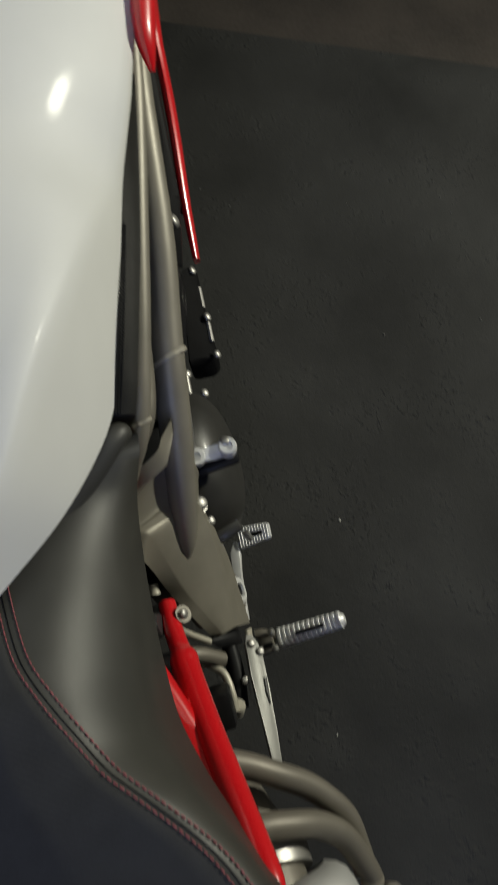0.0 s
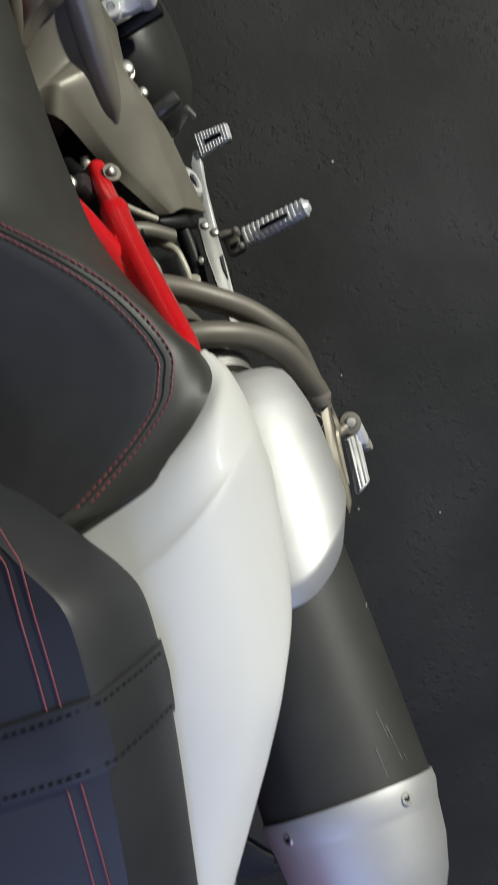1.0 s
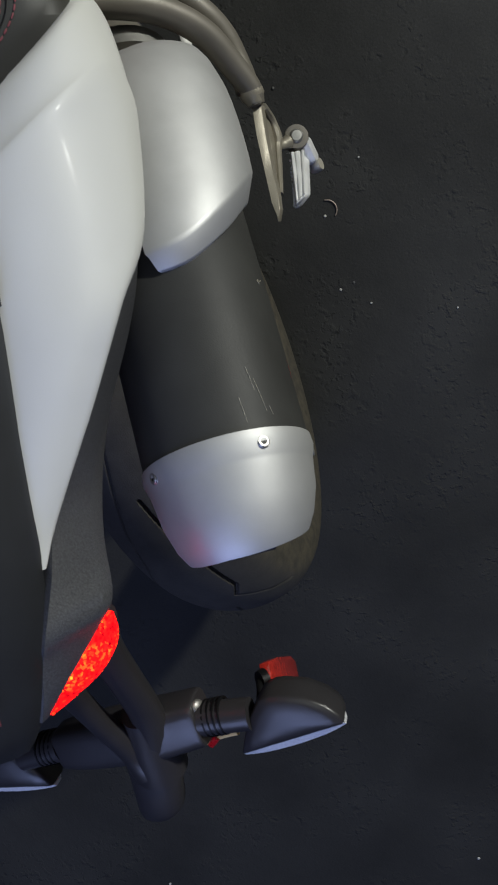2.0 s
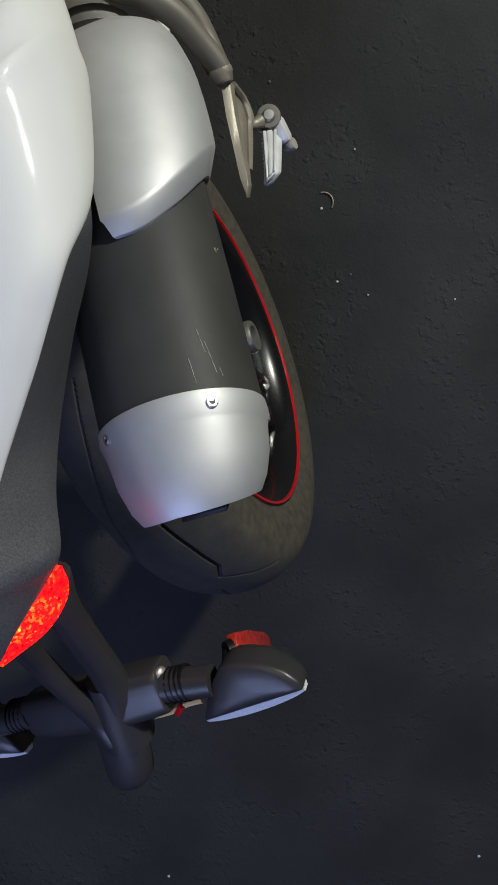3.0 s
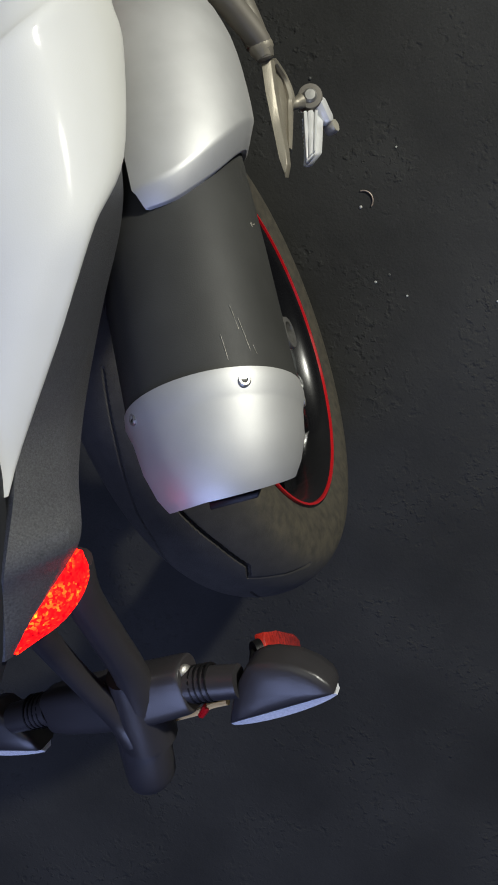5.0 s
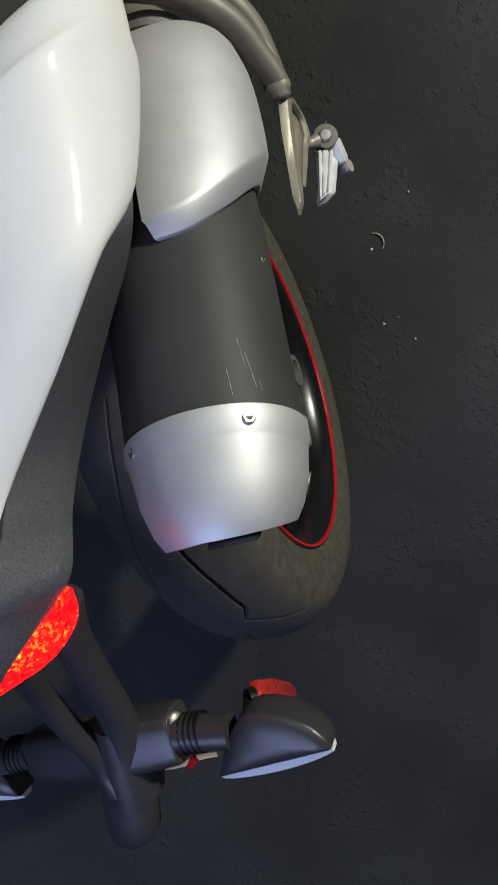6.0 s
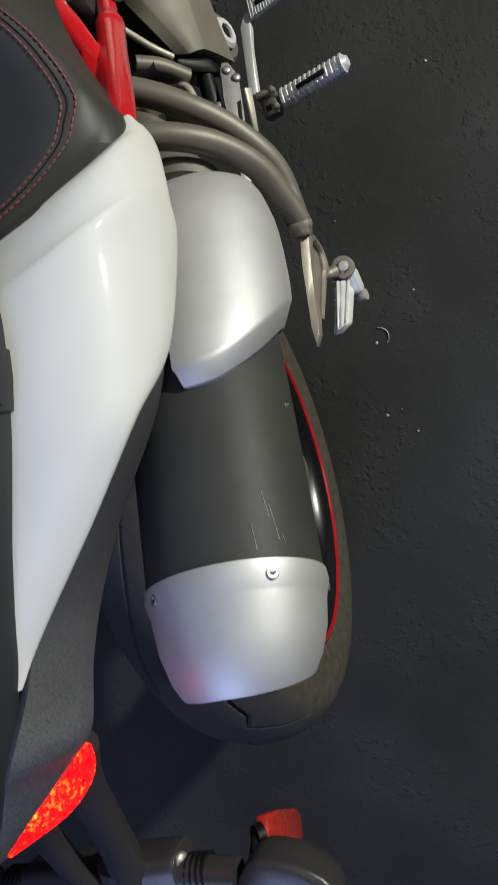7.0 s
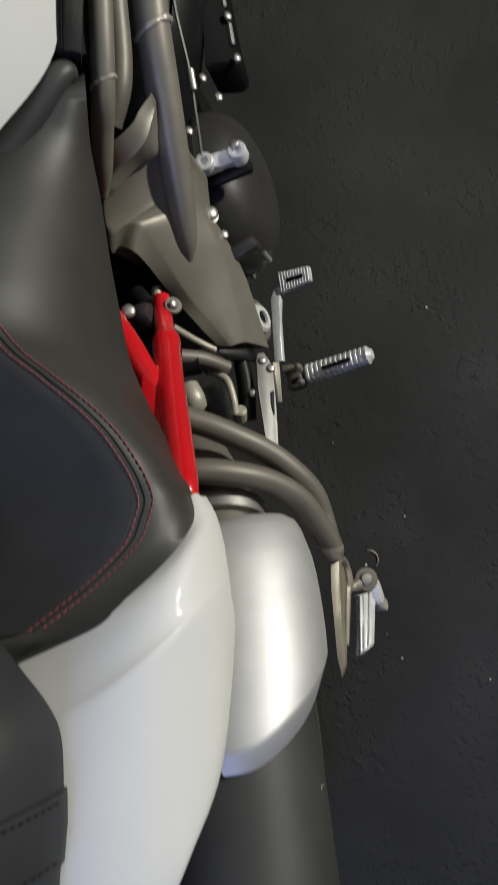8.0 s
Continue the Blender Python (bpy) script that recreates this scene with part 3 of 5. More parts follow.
def pillion_seat():
    st = []
    table = ((0.248, 0.05, 0.926, 0.938), (0.242, 0.064, 0.926, 0.952), (0.222, 0.09, 0.926, 0.961), (0.2, 0.108, 0.926, 0.966), (0.183, 0.1195, 0.926, 0.969), (0.168, 0.1285, 0.925, 0.971), (0.153, 0.1335, 0.925, 0.972), (0.129, 0.1335, 0.929, 0.974), (0.103, 0.131, 0.934, 0.977), (0.049, 0.122, 0.942, 0.981), (-0.012, 0.109, 0.949, 0.984), (-0.06, 0.092, 0.95, 0.98), (-0.1, 0.068, 0.946, 0.97), (-0.12, 0.05, 0.943, 0.955))
    for y, x, z, top in table:
        k = 0.55 + 0.45 * min(1.0, max(0.0, (0.172 - y) / 0.025))
        right = [(x - 0.03, z - 0.03), (x, z - 0.008), (x + 0.001, z), (x - 0.003 * k, z + (top - z) * 0.3), (x - 0.0125 * k, top - 0.0045), (x - 0.0145 * k - 0.001, top - 0.0018), (x - 0.03, top - 0.001), (MID, top)]
        st.append([(q, y, h) for q, h in right] + [(mirror(q), y, h) for q, h in right[-2::-1]])
    seat = part("pillion_seat", loft(st, 6), DARKVINYL, bike, "black vinyl pillion seat with red double stitching")
    t = np.array(sorted(table))
    at = lambda y, k: np.interp(y, t[:, 0], t[:, k])
    for off, more in ((0.0, 0.0), (0.0062, 0.002)):
        for s in (1, -1):
            rail = lambda v: np.interp(v, (-0.085, -0.051, 0.002, 0.075, 0.144, 0.19, 0.237), (0.07, 0.083, 0.097, 0.102, 0.106, 0.108, 0.094)) - off - more * max(0, 0.17 - v)
            line = [(MID + s * (rail(v) - MID), v, at(v, 3) - 0.001 * min(1, (rail(v) - MID) / (at(v, 1) - 0.03 - MID)) + 0.0001) for v in np.arange(-0.085, 0.237, 0.006)]
            part("seam", sweep(line, 0.00042, 6, 3), THREAD, seat, "red stitched seam")
    # grab strap across the seat, padded, stitched along both edges
    rows = []
    for y, lift in ((0.1315, -0.001), (0.1305, 0.0022), (0.116, 0.0032), (0.1015, 0.0022), (0.1005, -0.001)):
        x, z, top = at(y, 1), at(y, 2), at(y, 3)
        right = [(x + lift * 0.7 - 0.001, z - 0.012), (x + 0.0015 + lift, z), (x - 0.003 + lift, z + (top - z) * 0.35), (x - 0.0125 + lift * 0.5, top - 0.0055 + lift), (x - 0.018, top - 0.0025 + lift), (x - 0.03, top - 0.001 + lift), (MID, top + lift)]
        rows.append([(q, y, h) for q, h in right] + [(mirror(q), y, h) for q, h in right[-2::-1]])
    bm = bmesh.new()
    skin(bm, rows, False, False)
    strap = part("grab_strap", bm, DARKVINYL, seat, "black vinyl grab strap")
    for y in (0.1275, 0.1045):
        bm = bmesh.new()
        x, z, top = at(y, 1), at(y, 2), at(y, 3)
        line = np.array([(x + 0.004, y, z), (x - 0.0005, y, z + (top - z) * 0.35 + 0.001), (x - 0.0112, y, top - 0.0025), (x - 0.03, y, top + 0.0024), (MID, y, top + 0.0032)])
        gaps = np.r_[0, np.cumsum(np.linalg.norm(np.diff(line, axis=0), axis=1))]
        for d in np.arange(0.002, gaps[-1], 0.004):
            p, q = [np.array([np.interp(e, gaps, line[:, k]) for k in range(3)]) for e in (d, d + 0.0026)]
            add_stitch(bm, p, q)
        part("seam", bm, DARK, strap, "black stitched seam")
    return seat


pillion_seat()


def tail_panel():
    rows = [
        ((0.16, 0.25, 0.812), (0.174, 0.256, 0.821), (0.181, 0.258, 0.822), (0.186, 0.26, 0.819), (0.187, 0.258, 0.811), (0.185, 0.258, 0.80), (0.16, 0.258, 0.79)),
        ((0.13, 0.205, 0.86), (0.165, 0.225, 0.852), (0.183, 0.238, 0.844), (0.192, 0.245, 0.832), (0.195, 0.245, 0.82), (0.19, 0.245, 0.805), (0.16, 0.24, 0.79)),
        ((0.095, 0.1895, 0.8865), (0.15, 0.2015, 0.886), (0.179, 0.213, 0.8765), (0.1935, 0.229, 0.8545), (0.199, 0.228, 0.833), (0.195, 0.228, 0.815), (0.16, 0.225, 0.795)),
        ((0.098, 0.158, 0.912), (0.148, 0.172, 0.905), (0.178, 0.188, 0.889), (0.1965, 0.204, 0.8615), (0.2012, 0.208, 0.841), (0.197, 0.208, 0.823), (0.16, 0.205, 0.80)),
        ((0.099, 0.15, 0.917), (0.1475, 0.164, 0.9105), (0.1775, 0.18, 0.8935), (0.1965, 0.195, 0.8645), (0.2015, 0.198, 0.8435), (0.197, 0.198, 0.826), (0.16, 0.195, 0.805)),
        ((0.1, 0.14, 0.9205), (0.146, 0.151, 0.914), (0.175, 0.163, 0.8965), (0.195, 0.173, 0.8665), (0.2007, 0.175, 0.8465), (0.196, 0.175, 0.83), (0.16, 0.17, 0.815)),
        ((0.1, 0.117, 0.925), (0.142, 0.117, 0.921), (0.171, 0.117, 0.905), (0.188, 0.117, 0.882), (0.1915, 0.117, 0.868), (0.186, 0.117, 0.858), (0.155, 0.117, 0.84)),
        ((0.1, 0.085, 0.931), (0.136, 0.085, 0.928), (0.16, 0.085, 0.918), (0.1735, 0.085, 0.905), (0.178, 0.085, 0.896), (0.172, 0.085, 0.89), (0.14, 0.085, 0.875)),
        ((0.0975, 0.06, 0.936), (0.128, 0.06, 0.934), (0.148, 0.06, 0.926), (0.158, 0.06, 0.915), (0.1625, 0.06, 0.9075), (0.157, 0.06, 0.903), (0.125, 0.06, 0.888)),
        ((0.095, 0.036, 0.94), (0.12, 0.036, 0.939), (0.134, 0.036, 0.932), (0.1425, 0.036, 0.922), (0.1455, 0.036, 0.9155), (0.141, 0.036, 0.912), (0.11, 0.036, 0.9)),
        ((0.09, -0.005, 0.946), (0.105, -0.005, 0.945), (0.111, -0.005, 0.9415), (0.115, -0.005, 0.936), (0.1165, -0.005, 0.931), (0.112, -0.005, 0.928), (0.095, -0.005, 0.922)),
        ((0.092, -0.024, 0.945), (0.101, -0.024, 0.9445), (0.104, -0.024, 0.9435), (0.106, -0.024, 0.9425), (0.107, -0.024, 0.941), (0.104, -0.024, 0.938), (0.096, -0.024, 0.936)),
    ]
    for sign in (1, -1):
        st = [[(x if sign > 0 else mirror(x), y, z) for x, y, z in spline(r, 3)] for r in rows]
        part("tail_panel", loft(st, 6, True), WHITE, bike, "glossy pearl white tail panel")
    low = [
        (0.135, (0.189, 0.857), (0.172, 0.82), (0.155, 0.79), (0.11, 0.80), (0.11, 0.85)),
        (0.105, (0.1835, 0.878), (0.168, 0.832), (0.148, 0.80), (0.1, 0.80), (0.105, 0.855)),
        (0.075, (0.169, 0.897), (0.156, 0.845), (0.136, 0.815), (0.09, 0.815), (0.1, 0.86)),
        (0.036, (0.1425, 0.9125), (0.136, 0.868), (0.122, 0.838), (0.08, 0.83), (0.09, 0.88)),
        (0.0, (0.1165, 0.928), (0.1195, 0.893), (0.11, 0.858), (0.07, 0.85), (0.08, 0.9)),
        (-0.03, (0.109, 0.944), (0.117, 0.912), (0.112, 0.888), (0.07, 0.88), (0.08, 0.93)),
        (-0.056, (0.097, 0.951), (0.118, 0.925), (0.118, 0.913), (0.07, 0.905), (0.075, 0.945)),
        (-0.07, (0.088, 0.9495), (0.1055, 0.9255), (0.1055, 0.9165), (0.07, 0.912), (0.07, 0.945)),
        (-0.09, (0.077, 0.9465), (0.085, 0.937), (0.085, 0.931), (0.06, 0.92), (0.06, 0.945)),
        (-0.105, (0.067, 0.943), (0.0685, 0.9395), (0.0685, 0.936), (0.05, 0.93), (0.05, 0.942)),
    ]
    for sign in (1, -1):
        st = [[(x if sign > 0 else mirror(x), y, z) for x, z in r] for y, *r in low]
        part("tail_underpanel", loft(st, 6, True), PLASTIC, bike, "grained dark grey plastic tail side panel")
    bm = loft([[(MID - w, y, z), (MID + w, y, z), (MID + w, y, z + 0.02), (MID - w, y, z + 0.02)] for y, w, z in ((0.3, 0.1, 0.77), (0.12, 0.09, 0.8), (0.0, 0.06, 0.86), (-0.09, 0.045, 0.92))], 4)
    part("undertray", bm, SMOOTHPLASTIC, bike, "black plastic undertray")


tail_panel()


def tank():
    st = []
    for y, xe, ze, xc, zc, top in ((0.435, 0.035, 0.885, 0.03, 0.895, 0.9), (0.467, 0.071, 0.872, 0.058, 0.915, 0.925), (0.51, 0.111, 0.852, 0.095, 0.93, 0.94), (0.567, 0.143, 0.828, 0.122, 0.928, 0.952), (0.62, 0.16, 0.836, 0.146, 0.912, 0.964), (0.675, 0.176, 0.846, 0.169, 0.891, 0.977), (0.727, 0.191, 0.857, 0.189, 0.871, 0.989), (0.80, 0.213, 0.864, 0.2185, 0.879, 1.003), (0.9, 0.222, 0.862, 0.248, 0.887, 1.012), (1.05, 0.24, 0.875, 0.262, 0.894, 0.99)):
        # the crease c is rounded between a point below it and one on the shoulder
        c, e, n = np.array((xc, zc)), np.array((xe, ze)), np.array((xc * 0.85 + MID * 0.15, zc + (top - zc) * 0.3))
        low, high = c + (e - c) * 0.22, c + (n - c) * 0.25
        right = [(xe - 0.04, ze - 0.02), (xe, ze), tuple((e + low) / 2 + (0.001, 0)), tuple(low), tuple(c * 0.6 + low * 0.2 + high * 0.2), tuple(high), tuple(n), (xc * 0.6 + MID * 0.4, zc + (top - zc) * 0.66), (xc * 0.3 + MID * 0.7, zc + (top - zc) * 0.92), (MID, top)]
        st.append([(q, y, h) for q, h in right] + [(mirror(q), y, h) for q, h in right[-2::-1]])
    return part("fuel_tank", loft(st, 6), WHITE, bike, "pearl white fuel tank")


tank()


def tank_trim():
    outer = spline([(0.2173, 0.806, 0.866), (0.2117, 0.7856, 0.85), (0.2028, 0.744, 0.842), (0.1923, 0.697, 0.836), (0.1831, 0.66, 0.832), (0.1727, 0.62, 0.828), (0.1626, 0.584, 0.822), (0.1574, 0.57, 0.818)], 3)
    inner = spline([(0.2165, 0.805, 0.867), (0.208, 0.78, 0.866), (0.1975, 0.748, 0.864), (0.1856, 0.718, 0.857), (0.1735, 0.676, 0.848), (0.163, 0.634, 0.842), (0.1525, 0.598, 0.834), (0.144, 0.57, 0.825)], 3)
    bm = bmesh.new()
    skin(bm, [[a + (-0.006, 0, -0.014), a + (0.0003, 0, -0.0015), a + (-0.0012, 0, 0.0006), a * 0.6 + b * 0.4 + (0, 0, 0.0016), b + (-0.004, 0, 0.0004), b + (-0.012, 0, -0.014)] for a, b in zip(outer, inner)])
    trim = part("tank_trim", bm, TRIM, bike, "dark grained plastic tank side trim")
    # rows of raised grip points along the edge of the tank
    for k in range(3):
        bm = bmesh.new()
        way = (inner + (outer - inner) * (0.12 + 0.13 * k))[10:]
        for i in range(len(way) - 1):
            for f in (0.0, 0.2, 0.4, 0.6, 0.8):
                q = way[i] + (way[i + 1] - way[i]) * f
                bmesh.ops.create_icosphere(bm, subdivisions=1, radius=0.0011, matrix=pose(*(q + (0, 0, 0.0012))))
        part("grip_dots", bm, TRIM, trim, "row of raised grip points")


tank_trim()


def main_frame():
    lower = part("frame", sweep([(0.235, 0.97, 0.83), (0.217, 0.857, 0.80), (0.2025, 0.749, 0.757), (0.189, 0.682, 0.729), (0.183, 0.65, 0.716), (0.1775, 0.62, 0.699), (0.1655, 0.56, 0.659), (0.156, 0.515, 0.628), (0.151, 0.496, 0.614)], [0.012, 0.013, 0.0145, 0.015, 0.015, 0.015, 0.0138, 0.0105, 0.004], 22), TITAN, bike, "titanium grey painted tubular frame")
    part("frame_tube", sweep([(0.229, 0.9, 0.865), (0.2145, 0.819, 0.84), (0.189, 0.712, 0.812), (0.169, 0.633, 0.79), (0.1515, 0.577, 0.768), (0.136, 0.557, 0.745), (0.124, 0.541, 0.725), (0.113, 0.53, 0.708)], [0.008, 0.0085, 0.009, 0.009, 0.009, 0.0088, 0.0075, 0.005], 16), TITAN, lower)
    dice = random.Random(17)
    for centre, along, r in (((0.183, 0.65, 0.716), (0.18, 0.91, 0.37), 0.0148), ((0.1525, 0.58, 0.769), (0.3, 0.85, 0.4), 0.009)):
        side, up, ahead = frame_of(along)
        ring = [np.array(centre) + r * (math.cos(a) * side + math.sin(a) * up) + ahead * 0.55 * r * (side[0] * math.cos(a) + up[0] * math.sin(a)) for a in np.linspace(0, 2 * math.pi, 26)]
        part("weld_bead", sweep(ring, [r * dice.uniform(0.11, 0.2) for q in ring], 8, 3), CAST, lower, "rough weld bead")
    # cast swingarm plate: an arched inner bevel, a ridge, a lit upper face and the outer edge
    rows = (
        ((0.1496, 0.4236, 0.5630), (0.1618, 0.4208, 0.5594), (0.1742, 0.4253, 0.5473)),
        ((0.1398, 0.4419, 0.5860), (0.1510, 0.4444, 0.5830), (0.1754, 0.4545, 0.5600)),
        ((0.1259, 0.4682, 0.6070), (0.1402, 0.4672, 0.6070), (0.1766, 0.4899, 0.5780)),
        ((0.1202, 0.4878, 0.6450), (0.1319, 0.5017, 0.6500), (0.1761, 0.5130, 0.5950)),
        ((0.1160, 0.4955, 0.6640), (0.1286, 0.5149, 0.6690), (0.1726, 0.5360, 0.6120)),
        ((0.1037, 0.5039, 0.6640), (0.1166, 0.5193, 0.6710), (0.1720, 0.5489, 0.6280)),
        ((0.0944, 0.5018, 0.6640), (0.0999, 0.5147, 0.6720), (0.1761, 0.5661, 0.6420)),
        ((0.0939, 0.5346, 0.6700), (0.1017, 0.5381, 0.6810), (0.1796, 0.5749, 0.6550)),
        ((0.1074, 0.5529, 0.6800), (0.1171, 0.5536, 0.6940), (0.1740, 0.5877, 0.6700)),
    )
    st = []
    for k, row in enumerate(rows):
        inner, ridge, edge = [np.array(q) for q in row]
        out = 0.014 * max(0.0, 1 - k / 5)
        mid = (ridge + edge) / 2 + (0, 0, 0.0015)
        st.append([inner + (0.004, 0.004, -0.05), inner + (0.0015, 0.002, -0.012), inner, ridge + (inner - ridge) * 0.1 + (0, 0, -0.0004), ridge + (mid - ridge) * 0.06, mid, edge + (mid - edge) * 0.05, edge + (0.0004, 0, -0.0012), edge + (out * 0.5, 0.001, -0.022), edge + (out, 0.002, -0.05)])
    part("pivot_plate", loft(st, 6), TITAN, lower, "cast titanium grey swingarm plate")
    # web between the two tubes, folded down to the plate
    rows = (
        ((0.1741, 0.5932, 0.7220), (0.1721, 0.5850, 0.7160), (0.1641, 0.5766, 0.7000)),
        ((0.1637, 0.5782, 0.7280), (0.1678, 0.5726, 0.7180), (0.1592, 0.5655, 0.6930)),
        ((0.1587, 0.5676, 0.7320), (0.1600, 0.5587, 0.7180), (0.1528, 0.5608, 0.6920)),
        ((0.1490, 0.5599, 0.7340), (0.1482, 0.5511, 0.7170), (0.1408, 0.5523, 0.7000)),
        ((0.1394, 0.5558, 0.7340), (0.1334, 0.5470, 0.7140), (0.1226, 0.5356, 0.7060)),
        ((0.1334, 0.5550, 0.7320), (0.1248, 0.5472, 0.7120), (0.1139, 0.5307, 0.7060)),
    )
    st = []
    for row in rows:
        a, b, c = [np.array(q) for q in row]
        st.append([a + (-0.002, 0.004, -0.016), a + (0, 0.0008, -0.0015), a, (a + b) / 2 + (0, 0, -0.001), b + (-0.0005, 0.0004, 0.0002), b + (0.0004, -0.0006, -0.001), (b + c) / 2, c, c + (0, 0.004, -0.012)])
    part("frame_web", loft(st, 6), TITAN, lower)
    part("pivot_boss", turned([(-0.05, 0.027), (-0.003, 0.0265), (0, 0.024), (0, 0.0001)], (0.181, 0.4642, 0.486), (1, 0.05, 0.35), 32), DARKTUBE, lower, "dark grey swingarm pivot boss")
    bolt(lower, (0.183, 0.4642, 0.487), (1, 0.05, 0.35), 0.02, ALU, "pivot_bolt", True)
    bolt(lower, (0.219, 0.778, 0.72), (1, 0, 0.5), 0.008)
    part("frame_bracket", slab([(0.22, 0.795, 0.735), (0.229, 0.8, 0.72), (0.216, 0.75, 0.69), (0.207, 0.746, 0.7)], 0.006, (0, 0, -1), 0.001), DARK, lower)
    part("hose", sweep([(0.168, 0.672, 0.752), (0.165, 0.65, 0.748), (0.16, 0.617, 0.742), (0.153, 0.593, 0.738), (0.138, 0.573, 0.73)], 0.0095, 14), DARKTUBE, lower, "dark grey inner frame tube")


main_frame()


def subframe():
    main = part("subframe", sweep([(0.126, 0.456, 0.64), (0.128, 0.433, 0.651), (0.132, 0.414, 0.665), (0.134, 0.406, 0.671), (0.136, 0.393, 0.68), (0.146, 0.353, 0.715), (0.16, 0.305, 0.76), (0.171, 0.269, 0.794), (0.173, 0.257, 0.8)], [0.008, 0.0085, 0.009, 0.012, 0.0118, 0.0112, 0.0108, 0.0095, 0.007], 18, 8), RED, bike, "red painted tubular rear subframe")
    part("subframe_brace", sweep([(0.093, 0.438, 0.7), (0.114, 0.398, 0.708), (0.134, 0.353, 0.715)], [0.0115, 0.0115, 0.0095], 14), RED, main)
    part("gusset", slab([(0.127, 0.372, 0.721), (0.141, 0.38, 0.7), (0.1525, 0.352, 0.722), (0.1665, 0.303, 0.766), (0.1745, 0.267, 0.798), (0.156, 0.272, 0.795), (0.131, 0.31, 0.762)], 0.012, (0, 0, -1), 0.002), RED, main)
    part("washer", turned([(-0.002, 0.0075), (0.0, 0.008), (0.001, 0.0075)], (0.139, 0.443, 0.65), (0.55, 0.1, 0.8), 24), DARKTUBE, main, "steel washer")
    bolt(main, np.array((0.139, 0.443, 0.65)) + (0.001, 0, 0.002), (0.75, -0.1, 0.6), 0.0055)
    bolt(main, (0.112, 0.433, 0.69), (0.4, 0.1, 0.9), 0.0075)
    part("spacer", sweep([(0.099, 0.471, 0.63), (0.11, 0.453, 0.635)], 0.009, 14), DARK, main)


subframe()


def pillion_hanger():
    a = part("peg_hanger", sweep([(0.11, 0.345, 0.735), (0.1585, 0.3248, 0.715), (0.1875, 0.3067, 0.7000), (0.2076, 0.2905, 0.6820), (0.2236, 0.2699, 0.6660), (0.2305, 0.2536, 0.6540), (0.2325, 0.236, 0.647), (0.234, 0.214, 0.646)], 0.0098, 18), DARKTUBE, bike, "grey tubular pillion footrest hanger")
    part("hanger_tube", sweep([(0.12, 0.287, 0.742), (0.1604, 0.2834, 0.7350), (0.1876, 0.2766, 0.7200), (0.2074, 0.2671, 0.7000), (0.2227, 0.2514, 0.6800), (0.2314, 0.2295, 0.6630), (0.2371, 0.2122, 0.6530), (0.2366, 0.201, 0.6505)], [0.0098, 0.0098, 0.0098, 0.0098, 0.0098, 0.0095, 0.0085, 0.007], 18), DARKTUBE, a)
    part("tube_collar", turned([(-0.003, 0.0001), (-0.003, 0.0085), (-0.002, 0.0095), (0.001, 0.0095), (0.004, 0.0078), (0.008, 0.0062), (0.009, 0.0001)], (0.2365, 0.2085, 0.6515), (0.05, -0.95, 0.05), 24), BRACKET, a)
    # cast bracket: a flat outer flange, a lower inner rib and a sunk web between them
    flange = [(0.2331, 0.2021, 0.6520), (0.2299, 0.1779, 0.6550), (0.2277, 0.1505, 0.6600), (0.2261, 0.1280, 0.6650), (0.2262, 0.1122, 0.6680), (0.2306, 0.1203, 0.6670), (0.2322, 0.1312, 0.6640), (0.2331, 0.1492, 0.6580), (0.2361, 0.1765, 0.6520), (0.2400, 0.2001, 0.6480)]
    bracket = part("hanger_bracket", slab(flange, 0.007, (0.2, 0, -1), 0.0008), BRACKET, a, "cast aluminium bracket with raised flange")
    rib = [(0.2403, 0.1997, 0.6400), (0.2396, 0.1940, 0.6170), (0.2397, 0.1792, 0.6150), (0.2368, 0.1709, 0.6180), (0.2346, 0.1533, 0.6320), (0.2328, 0.1328, 0.6520)]
    part("bracket_web", slab([(0.238, 0.2, 0.637), (0.2385, 0.192, 0.613), (0.2375, 0.172, 0.613), (0.2335, 0.152, 0.628), (0.2315, 0.13, 0.652), (0.2305, 0.132, 0.656), (0.2315, 0.15, 0.65), (0.235, 0.177, 0.643)], 0.006, (-1, 0, -0.3), 0.0008), BRACKET, bracket)
    part("bracket_rib", sweep(rib, [0.003, 0.0034, 0.0038, 0.0036, 0.003, 0.002], 8, 6), BRACKET, bracket)
    part("bracket_gusset", sweep([(0.2372, 0.173, 0.615), (0.2405, 0.1735, 0.609), (0.2455, 0.175, 0.604)], [0.0035, 0.0045, 0.006], 10), BRACKET, bracket)
    mount = part("peg_mount", turned([(-0.014, 0.0095), (-0.002, 0.0105), (0.0005, 0.0098), (0.001, 0.006), (0.0005, 0.0001)], (0.2525, 0.1772, 0.5985), (0.3, 0.1, 1), 24), DARKTUBE, a, "cast grey footrest mount")
    part("peg_pin", turned([(-0.001, 0.0058), (0.0006, 0.0058), (0.0022, 0.0042), (0.0026, 0.0001)], (0.2528, 0.1774, 0.5995), (0.3, 0.1, 1), 20), STEEL, mount, "domed steel pin")
    # folded footrest: a bright pad with lengthwise grooves over a toothed body
    corner = [np.array(q) for q in ((0.2446, 0.1655, 0.609), (0.2543, 0.1655, 0.5925), (0.2487, 0.1265, 0.6365), (0.2395, 0.1225, 0.639))]
    peg = part("pillion_peg", slab([corner[0] + (0.001, 0, -0.004), corner[1] + (0, 0, -0.004), corner[2] + (0, 0, -0.004), (0.2385, 0.12, 0.634), (0.2345, 0.1205, 0.634)], 0.009, (0.4, 0, -1), 0.002), ALU, a, "folded aluminium pillion footrest")
    lift = np.array((0.4, 0.5, 0.8))
